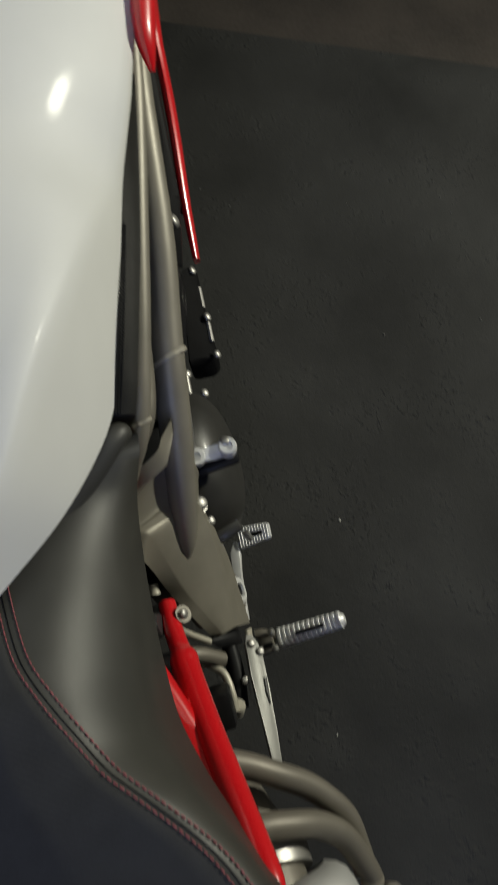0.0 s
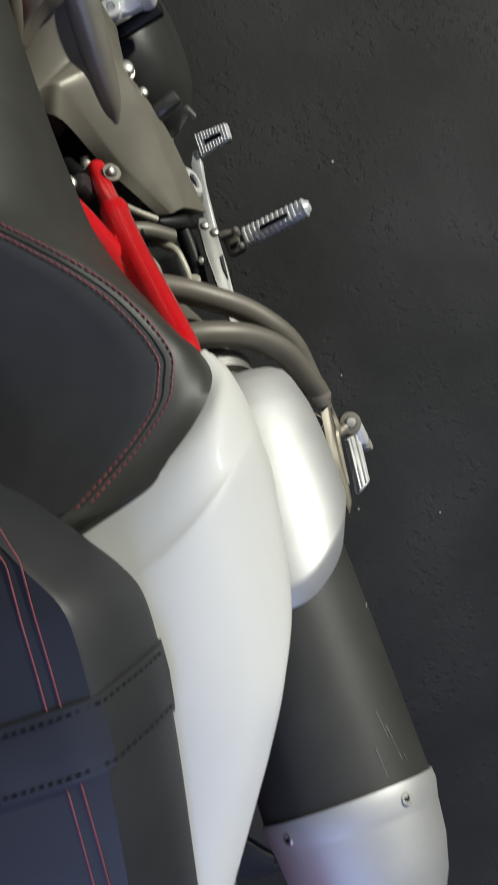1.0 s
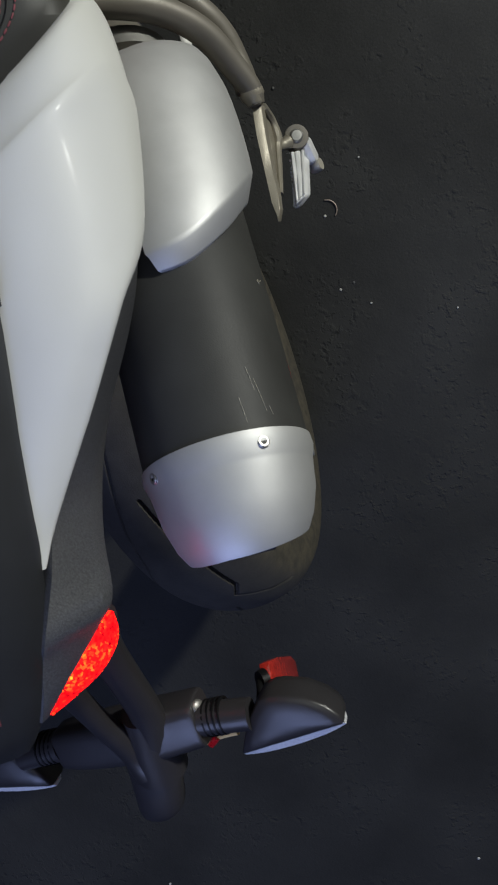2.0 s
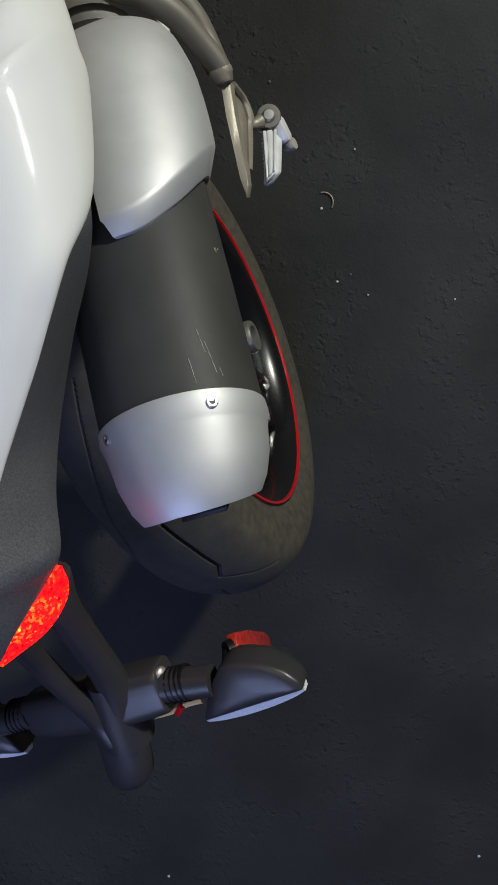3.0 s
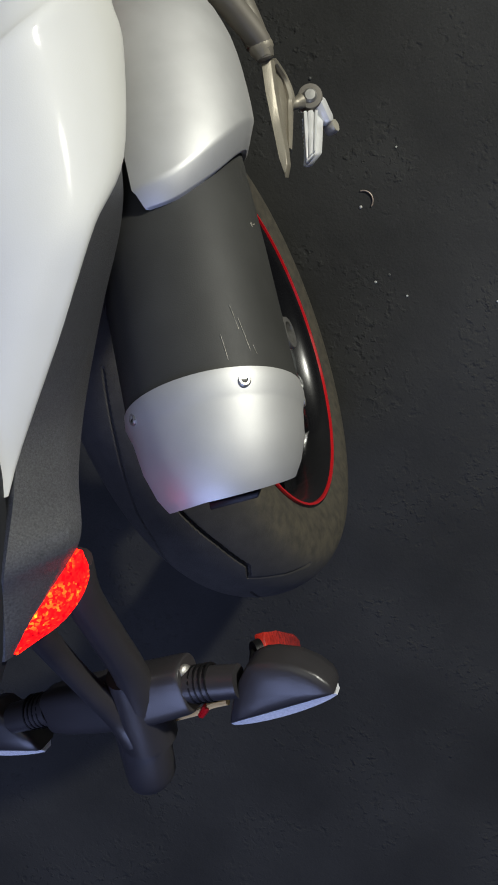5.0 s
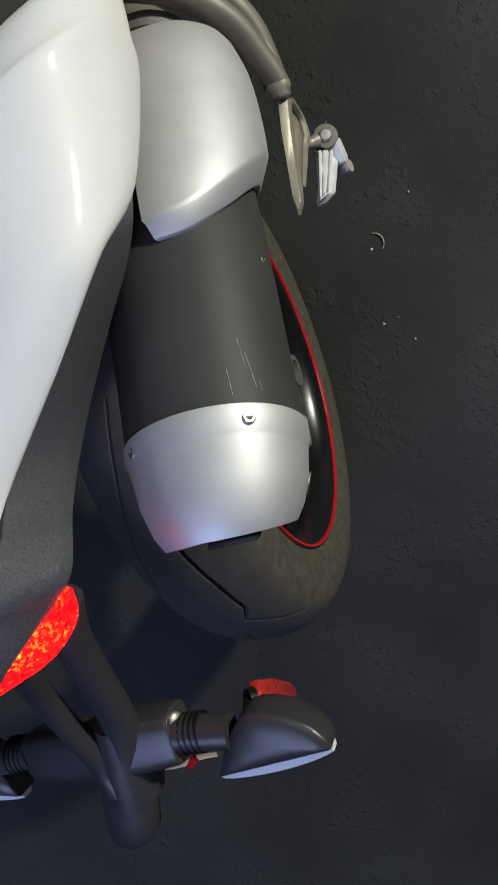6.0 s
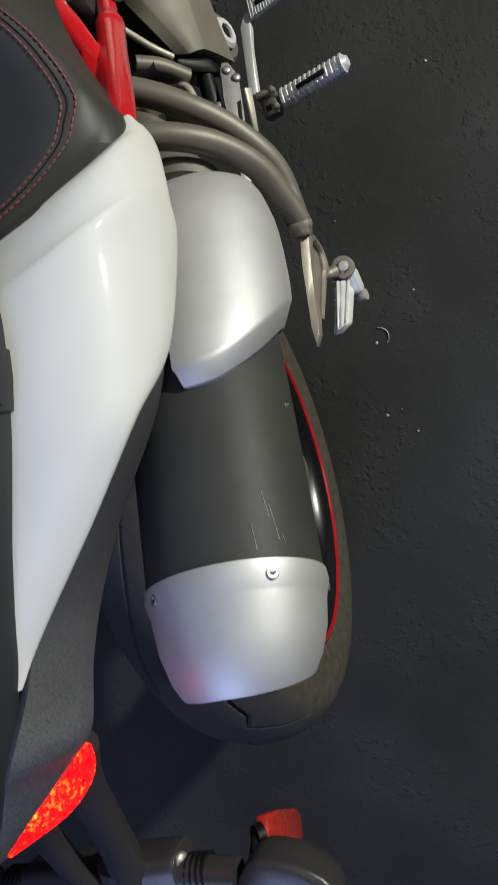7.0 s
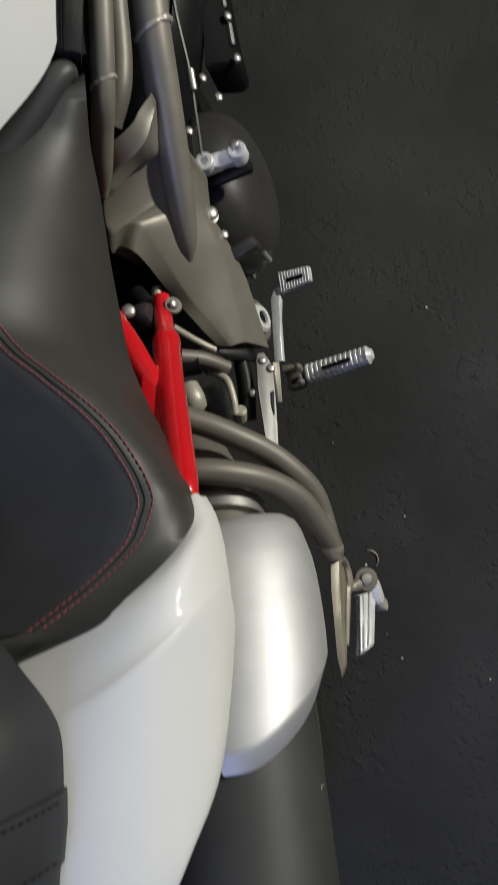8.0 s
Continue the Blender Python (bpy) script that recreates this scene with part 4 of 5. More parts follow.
    across = lambda u, v: corner[0] * (1 - u) * (1 - v) + corner[1] * u * (1 - v) + corner[2] * u * v + corner[3] * (1 - u) * v
    for u, w in ((0.14, 0.2), (0.5, 0.34), (0.88, 0.2)):
        part("peg_ridge", slab([across(u - w / 2, 0.02), across(u + w / 2, 0.02), across(u + w / 2, 0.98), across(u - w / 2, 0.98)], 0.0022, lift, 0.0006), ALU, peg)
    part("peg_pad", slab([across(0.02, 0), across(0.98, 0), across(0.98, 1), across(0.02, 1)], 0.004, -lift, 0.001), ALU, peg)
    for k in range(10):
        q = across(-0.02, 0.14 + 0.08 * k) + (0.0, 0, -0.0105)
        part("peg_tooth", block(q, (1, 0, 0), (0, 1, -0.6), (0, 0.6, 1), (0.005, 0.0022, 0.006), 0.0005), ALU, peg)
    part("peg_knuckle", block((0.257, 0.1645, 0.588), (1, 0.1, 0.2), (-0.1, 1, 0.3), (-0.2, -0.3, 1), (0.011, 0.022, 0.014), 0.004), ALU, peg)
    part("peg_spring", turned([(-0.005, 0.005), (-0.003, 0.006), (0.003, 0.006), (0.005, 0.005), (0.005, 0.0001)], (0.2585, 0.152, 0.579), (1, 0, 0.3), 14), CAST, peg)


pillion_hanger()


def ribbed(a, b, w, h, n, up, taper=0.85):
    """A footrest grip: a bar with raised ribs across it."""
    a, b = np.array(a, float), np.array(b, float)
    d = (b - a) / np.linalg.norm(b - a)
    s = np.cross(d, up)
    s = s / np.linalg.norm(s)
    u = np.cross(s, d)
    length = np.linalg.norm(b - a)
    rings = []
    for k in range(n):
        for f, g in ((0.0, 0.88), (0.15, 0.88), (0.3, 1.0), (0.7, 1.0), (0.85, 0.88)):
            t = (k + f) / n
            q = g * (1 - (1 - taper) * t)
            rings.append([a + d * length * t + q * (w * c * s + h * e * u) for c, e in ((1, 0.5), (0.6, 1), (-0.6, 1), (-1, 0.5), (-1, -0.5), (-0.6, -1), (0.6, -1), (1, -0.5))])
    bm = bmesh.new()
    skin(bm, rings)
    return bm


def rider_controls():
    along, flat = np.array((-0.0247, -0.964, 0.265)), np.array((0.83, 0.12, -0.55))
    spot = lambda u, v: np.array((0.186, 0.407, 0.53)) + along * u + flat * v
    left = [spot(u, -v) for u, v in ((-0.009, 0.005), (0.0, 0.008), (0.03, 0.0085), (0.08, 0.006), (0.135, 0.0045))]
    right = [spot(u, v) for u, v in ((0.135, 0.0045), (0.09, 0.0075), (0.05, 0.0095), (0.018, 0.0105), (0.004, 0.008), (-0.008, 0.002))]
    plate = part("heel_guard", slab(left + right, 0.004, (-0.5, -0.2, -0.83), 0.001), GUARD, bike, "grey aluminium heel guard plate")
    part("slot", slab([spot(0.038, 0.005) + (0.0008, 0, 0.0014), spot(0.038, 0.008) + (0.0008, 0, 0.0014), spot(0.064, 0.0062) + (0.0008, 0, 0.0014), spot(0.052, 0.0042) + (0.0008, 0, 0.0014)], 0.0012, (-0.5, -0.2, -0.83), 0), DARK, plate, "dark tapered slot")
    for u, v in ((0.001, -0.001), (0.012, 0.0075)):
        bolt(plate, spot(u, v) + (0.0005, 0, 0.001), (0.5, 0.2, 0.83), 0.0055)
    part("bracket", slab([(0.1816, 0.4221, 0.4500), (0.1872, 0.4243, 0.4400), (0.1812, 0.3779, 0.4350), (0.1764, 0.3787, 0.4370)], 0.004, (-1, 0, -0.3), 0.001), CAST, plate, "gold passivated bracket")
    hinge = part("peg_hinge", block((0.2, 0.404, 0.422), (1, 0.05, 0.25), (0, 1, 0), (-0.25, 0, 1), (0.02, 0.026, 0.018), 0.004), DARKTUBE, plate, "dark grey clevis hinge")
    part("hinge_gap", block((0.2, 0.4, 0.4315), (1, 0.05, 0.25), (0, 1, 0), (-0.25, 0, 1), (0.011, 0.006, 0.002), 0.0008), DARK, hinge, "dark clevis gap")
    part("hinge_arm", sweep([(0.188, 0.416, 0.43), (0.197, 0.415, 0.43), (0.211, 0.409, 0.428)], [0.005, 0.005, 0.004], 10), DARKTUBE, hinge)
    peg = part("rider_peg", ribbed((0.214, 0.4045, 0.424), (0.289, 0.4065, 0.444), 0.0115, 0.009, 13, (0, 0, 1)), ALU, plate, "ribbed aluminium footrest")
    part("peg_tip", sweep([(0.287, 0.4064, 0.4435), (0.292, 0.4066, 0.4448)], [0.0095, 0.0055], 12), ALU, peg)
    part("peg_slot", block((0.25, 0.4055, 0.4431), (1, 0.027, 0.267), (0, 1, 0), (-0.267, 0, 1), (0.034, 0.004, 0.0045), 0.0005), DARK, peg, "dark drain slot")
    for dy in (-0.009, 0.009):
        part("hinge_pin", turned([(-0.003, 0.004), (0.003, 0.004), (0.004, 0.002)], (0.207, 0.404 + dy, 0.4395), (-0.2, 0, 1), 12), STEEL, hinge)
    pedal = part("brake_pedal", slab([(0.181, 0.519, 0.384), (0.189, 0.534, 0.382), (0.197, 0.532, 0.382), (0.189, 0.493, 0.388), (0.184, 0.435, 0.396), (0.173, 0.437, 0.396)], 0.008, (0.2, 0, -1), 0.0015), ALU, bike, "aluminium rear brake pedal")
    corner = [np.array(q) for q in ((0.196, 0.55, 0.385), (0.238, 0.544, 0.395), (0.237, 0.525, 0.395), (0.195, 0.521, 0.386))]
    pad = part("pedal_pad", slab(corner, 0.008, (0.2, 0, -1), 0.0028), ALU, pedal, "ribbed aluminium pedal pad")
    up = np.array((-0.1, 0, 1.0))
    for k in range(11):
        t = (k + 0.6) / 11.6
        a = corner[0] + (corner[1] - corner[0]) * t
        b = corner[3] + (corner[2] - corner[3]) * t
        for f, g in ((0.05, 0.36), (0.64, 0.95)) if 1 < k < 9 else ((0.05, 0.95),):
            part("rib", sweep([a + (b - a) * f + up * 0.0004, a + (b - a) * g + up * 0.0004], 0.0009, 8), ALU, pad)
    a, b, c, d = [corner[i] + (corner[j] - corner[i]) * f for i, j, f in ((0, 1, 0.25), (0, 1, 0.75), (3, 2, 0.75), (3, 2, 0.25))]
    part("pad_slot", slab([a + (d - a) * 0.4 + up * 0.0002, b + (c - b) * 0.4 + up * 0.0002, b + (c - b) * 0.62 + up * 0.0002, a + (d - a) * 0.62 + up * 0.0002], 0.0006, up, 0), DARK, pad, "dark slot")


rider_controls()


def engine():
    cover = part("clutch_cover", turned(list(map(tuple, spline([(-0.15, 0.092), (-0.01, 0.092), (0.006, 0.0905), (0.02, 0.085), (0.034, 0.074), (0.044, 0.056), (0.05, 0.03), (0.051, 0.0001)], 4))), (0.17, 0.613, 0.487), (1, 0, 0.12), 56), GLOSSBLACK, bike, "black engine clutch cover")
    part("engine_block", block((0.085, 0.62, 0.49), (1, 0, 0), (0, 1, 0), (0, 0, 1), (0.16, 0.3, 0.2), 0.02), DARK, cover)
    part("cover_flange", turned([(-0.02, 0.092), (-0.018, 0.1), (-0.006, 0.1), (-0.004, 0.092)], (0.17, 0.612, 0.487), (1, 0, 0.12), 56, 0, False), GLOSSBLACK, cover)
    for t in range(20, 360, 40):
        c, s = math.cos(radians(t)), math.sin(radians(t))
        bolt(cover, (0.166 - 0.012 * s, 0.613 + 0.0965 * c, 0.487 + 0.0965 * s), (1, 0, 0.12), 0.0055, STEEL)
    lever = part("clutch_lever", slab([(0.18, 0.597, 0.606), (0.2, 0.598, 0.604), (0.22, 0.601, 0.598), (0.223, 0.593, 0.597), (0.217, 0.586, 0.597), (0.197, 0.584, 0.602), (0.179, 0.584, 0.605)], 0.008, (0, 0, -1), 0.002), ALU, cover, "bright aluminium clutch lever arm")
    part("lever_eye", turned([(-0.006, 0.009), (0.003, 0.009), (0.004, 0.008), (0.004, 0.0045), (0.0, 0.004), (0.0, 0.0001)], (0.181, 0.589, 0.608), (0.1, 0, 1), 20), ALU, lever)
    part("lever_boss", turned([(-0.01, 0.0095), (0.004, 0.0095), (0.006, 0.008), (0.006, 0.005), (0.003, 0.0045), (0.003, 0.0001)], (0.213, 0.593, 0.601), (0.1, 0, 1), 20), ALU, lever)
    bolt(lever, (0.212, 0.599, 0.606), (0.1, 0.3, 1), 0.006)
    part("clutch_cable", sweep([(0.194, 0.754, 0.66), (0.191, 0.713, 0.655), (0.19, 0.665, 0.64), (0.186, 0.628, 0.628), (0.18, 0.594, 0.61)], 0.0016, 8), STEEL, cover, "steel clutch cable")
    part("cable_ferrule", sweep([(0.191, 0.661, 0.642), (0.19, 0.644, 0.638)], 0.0042, 10), STEEL, cover)
    part("lever_recess", block((0.197, 0.583, 0.583), (1, 0.1, 0), (0, 1, 0.2), (0, -0.2, 1), (0.05, 0.012, 0.012), 0.003), DARK, cover)
    for q, r in (((0.1735, 0.5475, 0.588), 0.009), ((0.172, 0.624, 0.61), 0.0055), ((0.205, 0.655, 0.6), 0.0055), ((0.178, 0.532, 0.567), 0.006)):
        bolt(cover, q, (0.6, 0, 0.8), r)
    part("bolt_flange", turned([(-0.004, 0.0085), (0, 0.009), (0.0006, 0.0085)], (0.172, 0.547, 0.586), (0.6, 0, 0.8), 20), STEEL, cover, "steel washer")
    part("cable_clamp", block((0.192, 0.521, 0.545), (1, 0.3, 0), (-0.3, 1, 0.2), (0, -0.2, 1), (0.03, 0.014, 0.022), 0.004), GLOSSBLACK, cover)
    part("clamp_screw", sweep([(0.208, 0.517, 0.535), (0.212, 0.51, 0.525)], 0.0032, 8), STEEL, cover)
    cooler = part("cooler", slab([(0.213, 0.791, 0.62), (0.23, 0.803, 0.6), (0.227, 0.746, 0.585), (0.229, 0.701, 0.578), (0.218, 0.696, 0.58), (0.196, 0.689, 0.6)], 0.05, (0, 0, -1), 0.006), BLACKFIN, bike, "black finned oil cooler block")
    for q in ((0.225, 0.791, 0.606), (0.228, 0.741, 0.592), (0.228, 0.7, 0.584), (0.193, 0.68, 0.6)):
        bolt(cooler, q, (0.7, 0, 0.7), 0.0055)
    for a, b in (((0.227, 0.776, 0.594), (0.226, 0.755, 0.588)), ((0.227, 0.737, 0.586), (0.226, 0.717, 0.582))):
        part("edge_strip", sweep([a, b], 0.0028, 8), STEEL, cooler)
    part("cylinder", sweep([(0.12, 0.66, 0.58), (0.15, 0.75, 0.62), (0.16, 0.83, 0.64)], [0.05, 0.06, 0.05], 16), DARK, bike, "black engine cylinder")
    part("lower_cover", sweep([(0.163, 0.542, 0.46), (0.181, 0.565, 0.46), (0.181, 0.537, 0.44)], [0.016, 0.016, 0.008], 12), GLOSSBLACK, cover)


engine()


def linkage():
    pipe = part("brake_pipe", sweep([(0.135, 0.403, 0.565), (0.146, 0.394, 0.568), (0.155, 0.384, 0.57), (0.158, 0.366, 0.572), (0.157, 0.35, 0.57)], 0.004, 12), CAST, bike, "bent plated brake pipe")
    part("pipe_nut", sweep([(0.133, 0.405, 0.565), (0.14, 0.399, 0.567)], 0.0058, 6), CAST, pipe)
    cyl = part("master_cylinder", sweep([(0.163, 0.42, 0.53), (0.163, 0.381, 0.53), (0.159, 0.349, 0.53)], [0.008, 0.009, 0.009], 14), DARK, bike, "black rear brake master cylinder")
    bolt(cyl, (0.171, 0.373, 0.54), (0.3, 0, 1), 0.005)
    part("banjo", turned([(-0.006, 0.007), (0.006, 0.007), (0.008, 0.005)], (0.159, 0.351, 0.56), (0.3, 0.5, 0.8), 14), CAST, cyl)
    part("reservoir", sweep([(0.131, 0.376, 0.62), (0.134, 0.362, 0.622), (0.136, 0.355, 0.615)], [0.009, 0.011, 0.008], 16), CAST, bike, "pale plated reservoir cap")
    part("shock_mount", block((0.149, 0.358, 0.6), (1, 0, 0), (0, 1, 0.3), (0, -0.3, 1), (0.02, 0.035, 0.03), 0.004), DARK, bike, "dark steel suspension bracket")
    part("bracket_link", sweep([(0.139, 0.309, 0.66), (0.159, 0.3, 0.655), (0.161, 0.291, 0.65)], 0.003, 8), CAST, bike, "plated bracket edge")
    part("bracket_rod", sweep([(0.122, 0.438, 0.61), (0.135, 0.427, 0.588), (0.149, 0.417, 0.572)], 0.0032, 10), CAST, bike, "curved plated bracket rod")
    part("brake_hose", sweep([(0.121, 0.411, 0.6), (0.139, 0.407, 0.585), (0.156, 0.398, 0.565)], 0.0075, 12), DARKTUBE, bike, "dark grey rubber hose")
    part("mount_lug", sweep([(0.114, 0.479, 0.614), (0.113, 0.47, 0.612)], [0.0045, 0.006], 12), CAST, bike, "cast grey mounting lug")
    part("rubber_bush", turned([(-0.01, 0.009), (-0.006, 0.011), (0.006, 0.011), (0.01, 0.009), (0.01, 0.0001)], (0.11, 0.439, 0.655), (1, 0, 0.2), 24), SMOOTHPLASTIC, bike, "black rubber mounting bush")
    part("rear_shock", sweep([(0.03, 0.42, 0.45), (0.03, 0.38, 0.68)], 0.035, 20), DARK, bike, "dark rear shock absorber")
    part("crossmember", sweep([(-0.1, 0.4, 0.6), (0.06, 0.405, 0.6), (0.135, 0.405, 0.585)], 0.012, 14), DARK, bike, "black frame cross member")
    part("footrest_bracket", slab([(0.147, 0.419, 0.57), (0.174, 0.423, 0.535), (0.178, 0.407, 0.53), (0.153, 0.408, 0.555)], 0.03, (0, 0.2, -1), 0.004), DARK, bike, "black cast footrest bracket")


linkage()


def shroud():
    outer = part("radiator_shroud", sweep([(0.2555, 1.0598, 0.7350), (0.2498, 1.0134, 0.7250), (0.2480, 0.9846, 0.7150), (0.2466, 0.9554, 0.7050), (0.2444, 0.9200, 0.6980), (0.2407, 0.8794, 0.6900), (0.2354, 0.8293, 0.6780), (0.2327, 0.7965, 0.6690), (0.2306, 0.7670, 0.6630)], [0.009, 0.0085, 0.0065, 0.006, 0.0058, 0.0055, 0.005, 0.0045, 0.0035], 12, 8, 2.2), RED, bike, "red painted radiator shroud")
    part("shroud_blade", sweep([(0.2402, 0.8675, 0.8850), (0.2344, 0.8375, 0.8800), (0.2318, 0.8205, 0.8770), (0.2311, 0.8104, 0.8720), (0.2306, 0.8020, 0.8660)], [0.011, 0.0095, 0.0075, 0.005, 0.002], 12, 8, 1.6), RED, outer)
    part("shroud_inner", slab([(0.233, 0.95, 0.735), (0.238, 0.933, 0.73), (0.23, 0.815, 0.7), (0.22, 0.809, 0.71), (0.229, 0.869, 0.73)], 0.03, (0, 0, -1), 0.002), DARK, outer, "black shroud lining")


shroud()


def lens_material():
    m = bpy.data.materials.new("lit_red_lens")
    m.use_nodes = True
    n, l = m.node_tree.nodes, m.node_tree.links
    p = n["Principled BSDF"]
    p.inputs["Base Color"].default_value = (0.2, 0.003, 0.003, 1)
    p.inputs["Roughness"].default_value = 0.12
    tc = n.new("ShaderNodeTexCoord")
    v = n.new("ShaderNodeTexVoronoi")
    v.inputs["Scale"].default_value = 650
    big = n.new("ShaderNodeTexNoise")
    big.inputs["Scale"].default_value = 70
    l.new(tc.outputs["Object"], v.inputs["Vector"])
    l.new(tc.outputs["Object"], big.inputs["Vector"])
    mul = n.new("ShaderNodeMath")
    mul.operation = "MULTIPLY"
    l.new(v.outputs["Color"], mul.inputs[0])
    l.new(big.outputs["Fac"], mul.inputs[1])
    ramp = n.new("ShaderNodeValToRGB")
    e = ramp.color_ramp.elements
    e[0].position, e[0].color = 0.06, (0.06, 0.0, 0.001, 1)
    e[1].position, e[1].color = 0.36, (0.5, 0.0015, 0.0015, 1)
    k = e.new(0.56)
    k.color = (0.8, 0.03, 0.003, 1)
    k = e.new(0.68)
    k.color = (1.2, 0.11, 0.006, 1)
    l.new(mul.outputs[0], ramp.inputs["Fac"])
    l.new(ramp.outputs["Color"], p.inputs["Emission Color"])
    p.inputs["Emission Strength"].default_value = 9
    return m


def tail_lamp():
    up = spline([(0.1125, -0.0645, 0.9135), (0.1045, -0.0715, 0.919), (0.0958, -0.08, 0.9275), (0.0853, -0.09, 0.936), (0.0775, -0.0965, 0.9385), (0.07, -0.103, 0.939)], 5)
    low = spline([(0.1125, -0.066, 0.911), (0.109, -0.077, 0.906), (0.1062, -0.0855, 0.909), (0.0973, -0.095, 0.9154), (0.084, -0.102, 0.921), (0.0695, -0.1045, 0.937)], 5)
    bm = bmesh.new()
    rows = []
    for a, b in zip(up, low):
        c = (a + b) / 2 + np.array((0.0012, -0.001, 0.0))
        rows.append([a, (a + c) / 2 + np.array((0.0004, -0.0004, 0)), c, (b + c) / 2 + np.array((0.0004, -0.0004, 0)), b, b + np.array((-0.012, 0.006, 0.004)), a + np.array((-0.012, 0.006, -0.004))])
    skin(bm, rows)
    part("tail_lamp", bm, lens_material(), bike, "lit red tail lamp with yellow sparkle")


tail_lamp()


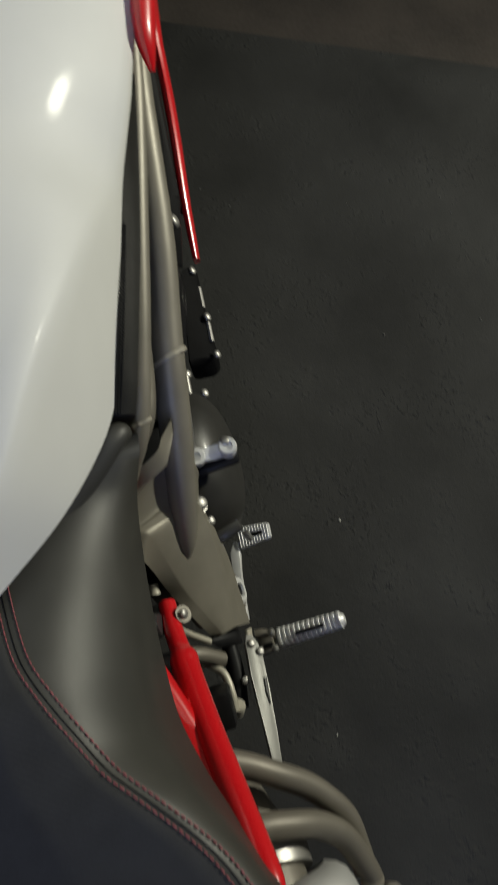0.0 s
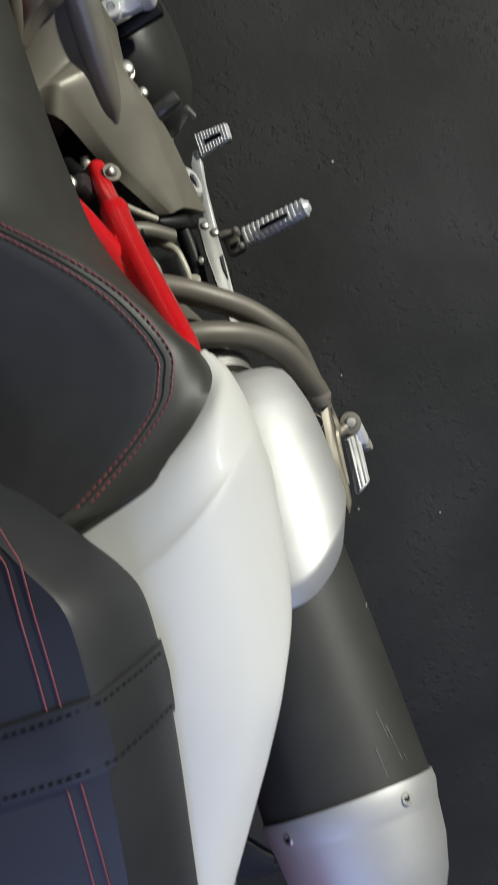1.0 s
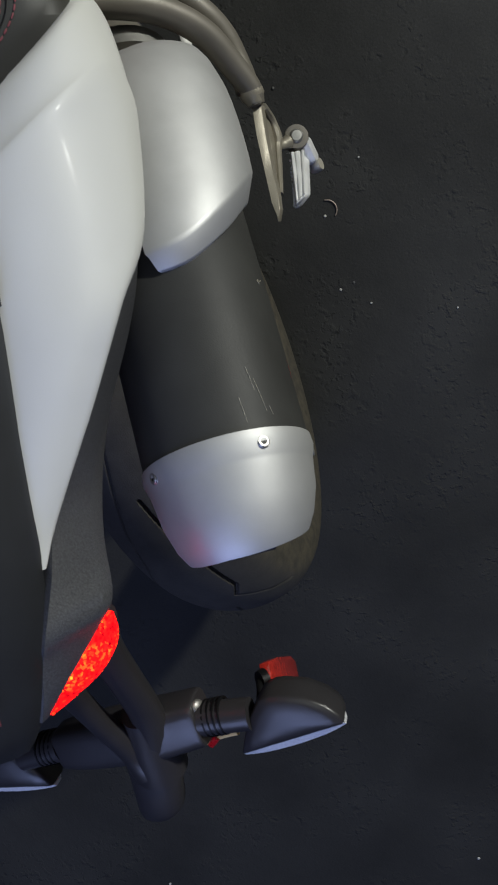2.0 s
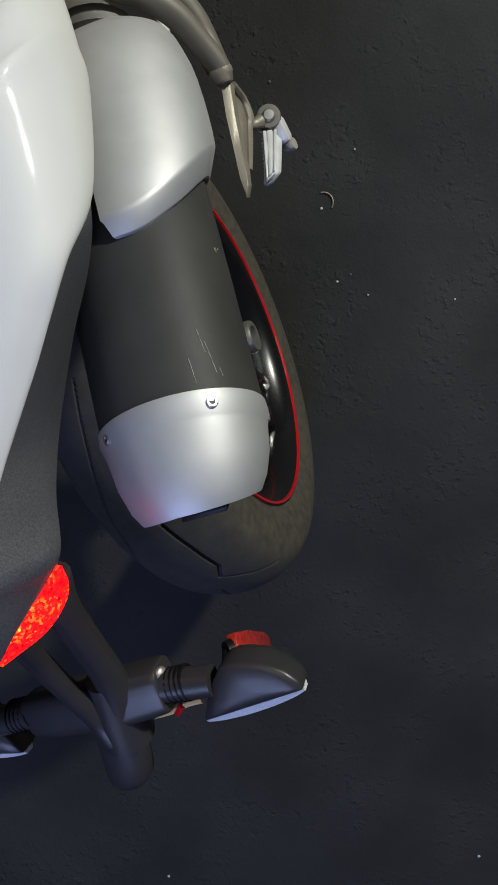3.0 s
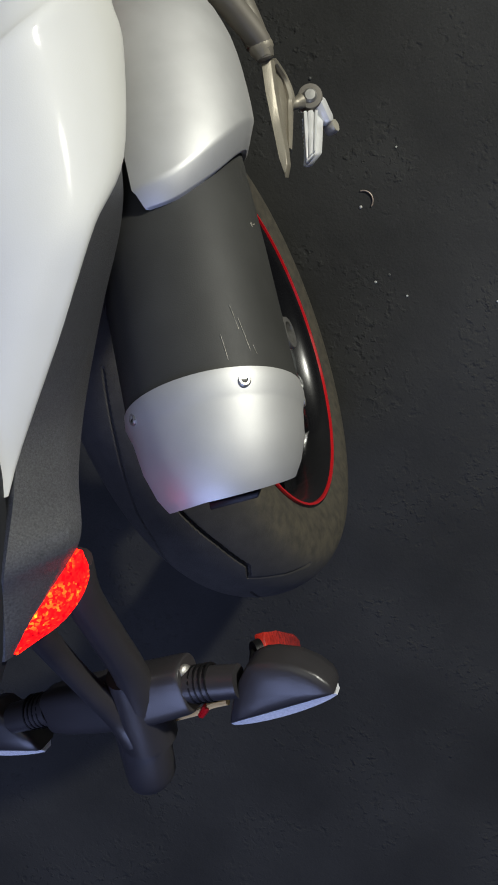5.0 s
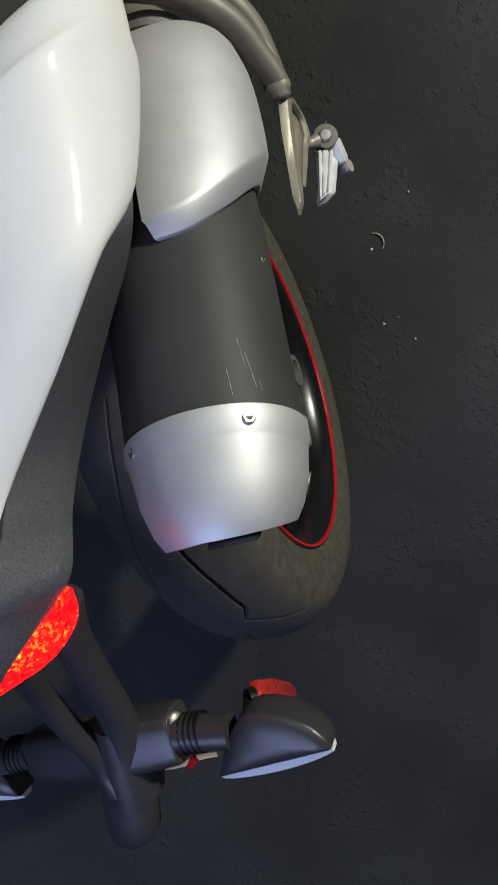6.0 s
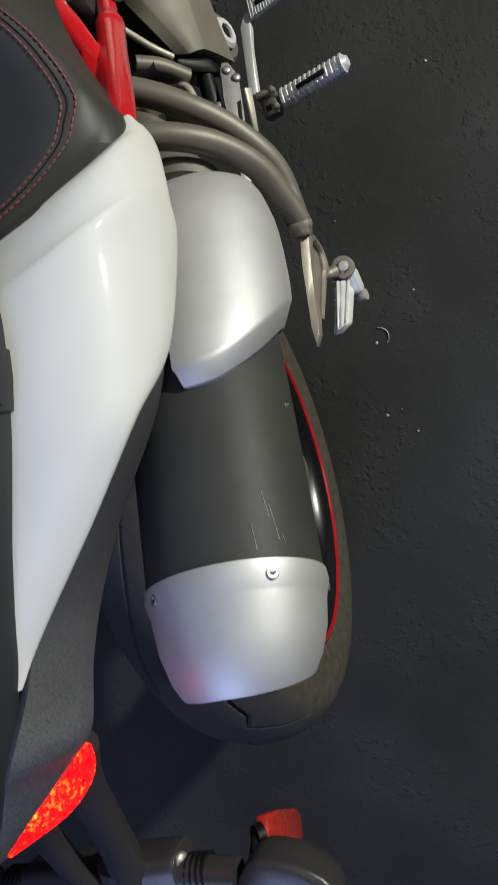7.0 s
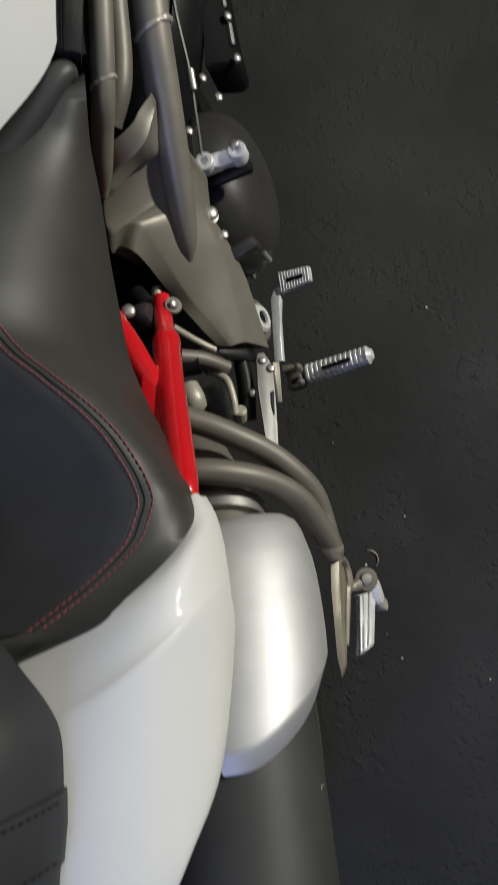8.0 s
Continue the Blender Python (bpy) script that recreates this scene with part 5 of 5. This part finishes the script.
def plate_holder():
    rows = []
    for x, y, z, deep, tall in ((-0.042, -0.205, 0.808, 0.0135, 0.0125), (-0.038, -0.205, 0.808, 0.0165, 0.0145), (-0.015, -0.2055, 0.8085, 0.019, 0.0165), (0.03, -0.205, 0.8095, 0.0205, 0.018), (0.055, -0.204, 0.809, 0.02, 0.0175), (0.077, -0.203, 0.808, 0.019, 0.0165), (0.0805, -0.203, 0.808, 0.0175, 0.015)):
        turn = np.arange(24) * math.pi / 12
        rows.append([(x, y + deep * math.copysign(abs(math.cos(a)) ** 0.55, math.cos(a)), z + tall * math.copysign(abs(math.sin(a)) ** 0.55, math.sin(a))) for a in turn])
    bar = part("plate_holder", loft(rows, 4), SMOOTHPLASTIC, bike, "black plastic number plate holder")
    part("strut", sweep([(0.086, -0.077, 0.885), (0.072, -0.104, 0.872), (0.062, -0.137, 0.852), (0.051, -0.179, 0.828), (0.038, -0.216, 0.812)], [0.0105, 0.0115, 0.0115, 0.012, 0.015], 14), SMOOTHPLASTIC, bar)
    part("strut", sweep([(0.053, -0.104, 0.9), (0.036, -0.138, 0.87), (0.027, -0.174, 0.845), (0.023, -0.209, 0.822), (0.024, -0.232, 0.812)], [0.009, 0.0085, 0.0085, 0.0105, 0.014], 14), SMOOTHPLASTIC, bar)
    part("plate_bracket", loft([[(x + w * math.copysign(abs(math.cos(a)) ** 0.75, math.cos(a)), y + 0.004 * (1 - math.sin(a)), z + 0.014 * math.sin(a)) for a in np.arange(20) * math.pi / 10] for x, y, z, w in ((0.03, -0.2, 0.808, 0.022), (0.024, -0.235, 0.804, 0.022), (0.0165, -0.262, 0.799, 0.0215), (0.009, -0.283, 0.793, 0.0205), (0.0055, -0.291, 0.788, 0.0165), (0.003, -0.2945, 0.783, 0.008))], 5), SMOOTHPLASTIC, bar)
    part("hub", sweep([(0.044, -0.179, 0.826), (0.035, -0.211, 0.811), (0.027, -0.241, 0.802)], [0.013, 0.0195, 0.0215], 20), SMOOTHPLASTIC, bar)
    bolt(bar, (0.0815, -0.192, 0.8125), (0.9, 0.2, 0.5), 0.0065)
    part("bolt_lug", sweep([(0.07, -0.192, 0.812), (0.0795, -0.192, 0.812)], 0.0075, 14), SMOOTHPLASTIC, bar)
    part("wire", sweep([(0.0457, -0.2380, 0.7900), (0.0656, -0.2350, 0.7920), (0.0813, -0.2297, 0.7950), (0.0960, -0.2276, 0.7970)], 0.0026, 8), WIRE, bar, "yellow sleeved wire")
    part("wire", sweep([(0.0692, -0.2369, 0.7930), (0.0735, -0.2333, 0.7950), (0.0779, -0.2294, 0.7960)], 0.003, 8), RED, bar, "red wire joint")
    for s in (1, -1):
        X = lambda x: MID + s * (x - MID)
        stalk = part("turn_signal", sweep([(X(0.08), -0.203, 0.811), (X(0.118), -0.206, 0.811)], [0.0125, 0.0115], 16), SMOOTHPLASTIC, bike, "black turn signal with clear lens")
        for k in range(4):
            part("boot_ring", turned([(-0.001, 0.0115), (-0.0006, 0.0135), (0.0006, 0.0135), (0.001, 0.0115)], (X(0.0855 + 0.0042 * k), -0.204, 0.81), (1, 0, 0), 20, 0, False), DARK, stalk, "black rubber boot ring")
        # leaf-shaped housing: upright sides, a rounded rim and a shallow dome
        rim = [np.array((x, y, 0.0)) for x, y in ((0.1019, -0.2338), (0.1087, -0.2200), (0.1187, -0.2052), (0.1293, -0.1940), (0.1370, -0.1924), (0.1463, -0.1934), (0.1618, -0.1982), (0.1746, -0.2074), (0.1808, -0.2156), (0.1826, -0.2212), (0.1818, -0.2233))]
        rim = [rim[0] + (rim[-1] - rim[0]) * k / 5 for k in range(5)] + rim[:0:-1]
        mid = sum(rim) / len(rim)
        rings = [[(X(q[0]), q[1], z) for q in (mid + (p - mid) * f for p in rim)] for f, z in ((0.7, 0.786), (0.92, 0.79), (1.0, 0.799), (1.0, 0.8135), (0.985, 0.8155), (0.94, 0.817), (0.75, 0.8188), (0.4, 0.82), (0.05, 0.8204))]
        bm = bmesh.new()
        skin(bm, rings)
        part("housing", bm, SMOOTHPLASTIC, stalk, "", 50)
        a, b = rim[0], rim[5]
        out = np.array((b - a)[[1, 0, 2]]) * (1, -1, 0)
        out = out / np.linalg.norm(out)
        rows = []
        for k in range(13):
            p = a + (b - a) * k / 12
            deep = 0.0078 * math.sin(math.pi * (0.06 + 0.9 * k / 12)) ** 0.4
            rows.append([(X(q[0]), q[1], z) for q, z in ((p, 0.802), (p + out * deep, 0.8035), (p + out * deep, 0.8112), (p + out * 0.001, 0.8135))])
        bm = bmesh.new()
        skin(bm, rows)
        part("lens", bm, CLEAR, stalk, "clear ribbed plastic lens")
    stem = part("side_reflector", sweep([(0.1143, -0.2078, 0.7680), (0.1181, -0.2090, 0.7640)], [0.0075, 0.0085], 18), DARK, bike, "red side reflector on the plate holder")
    way, wide = np.array((-0.012, -0.05, -0.09)), np.array((0, 0.0105, -0.0058))
    top = np.array((0.1231, -0.2093, 0.7630))
    part("reflector_lens", slab([top + wide, top + wide * 1.15 + way * 0.3, top + wide * 1.1 + way * 0.85, top + wide * 0.7 + way, top - wide * 0.7 + way, top - wide * 1.1 + way * 0.85, top - wide * 1.15 + way * 0.3, top - wide], 0.009, (-1, 0, 0.1), 0.002), REDLENS, stem, "red ribbed reflector")
    part("reflector_arm", sweep([(0.118, -0.214, 0.795), (0.117, -0.211, 0.782), (0.1143, -0.2078, 0.7680)], 0.003, 10), DARK, stem)


plate_holder()
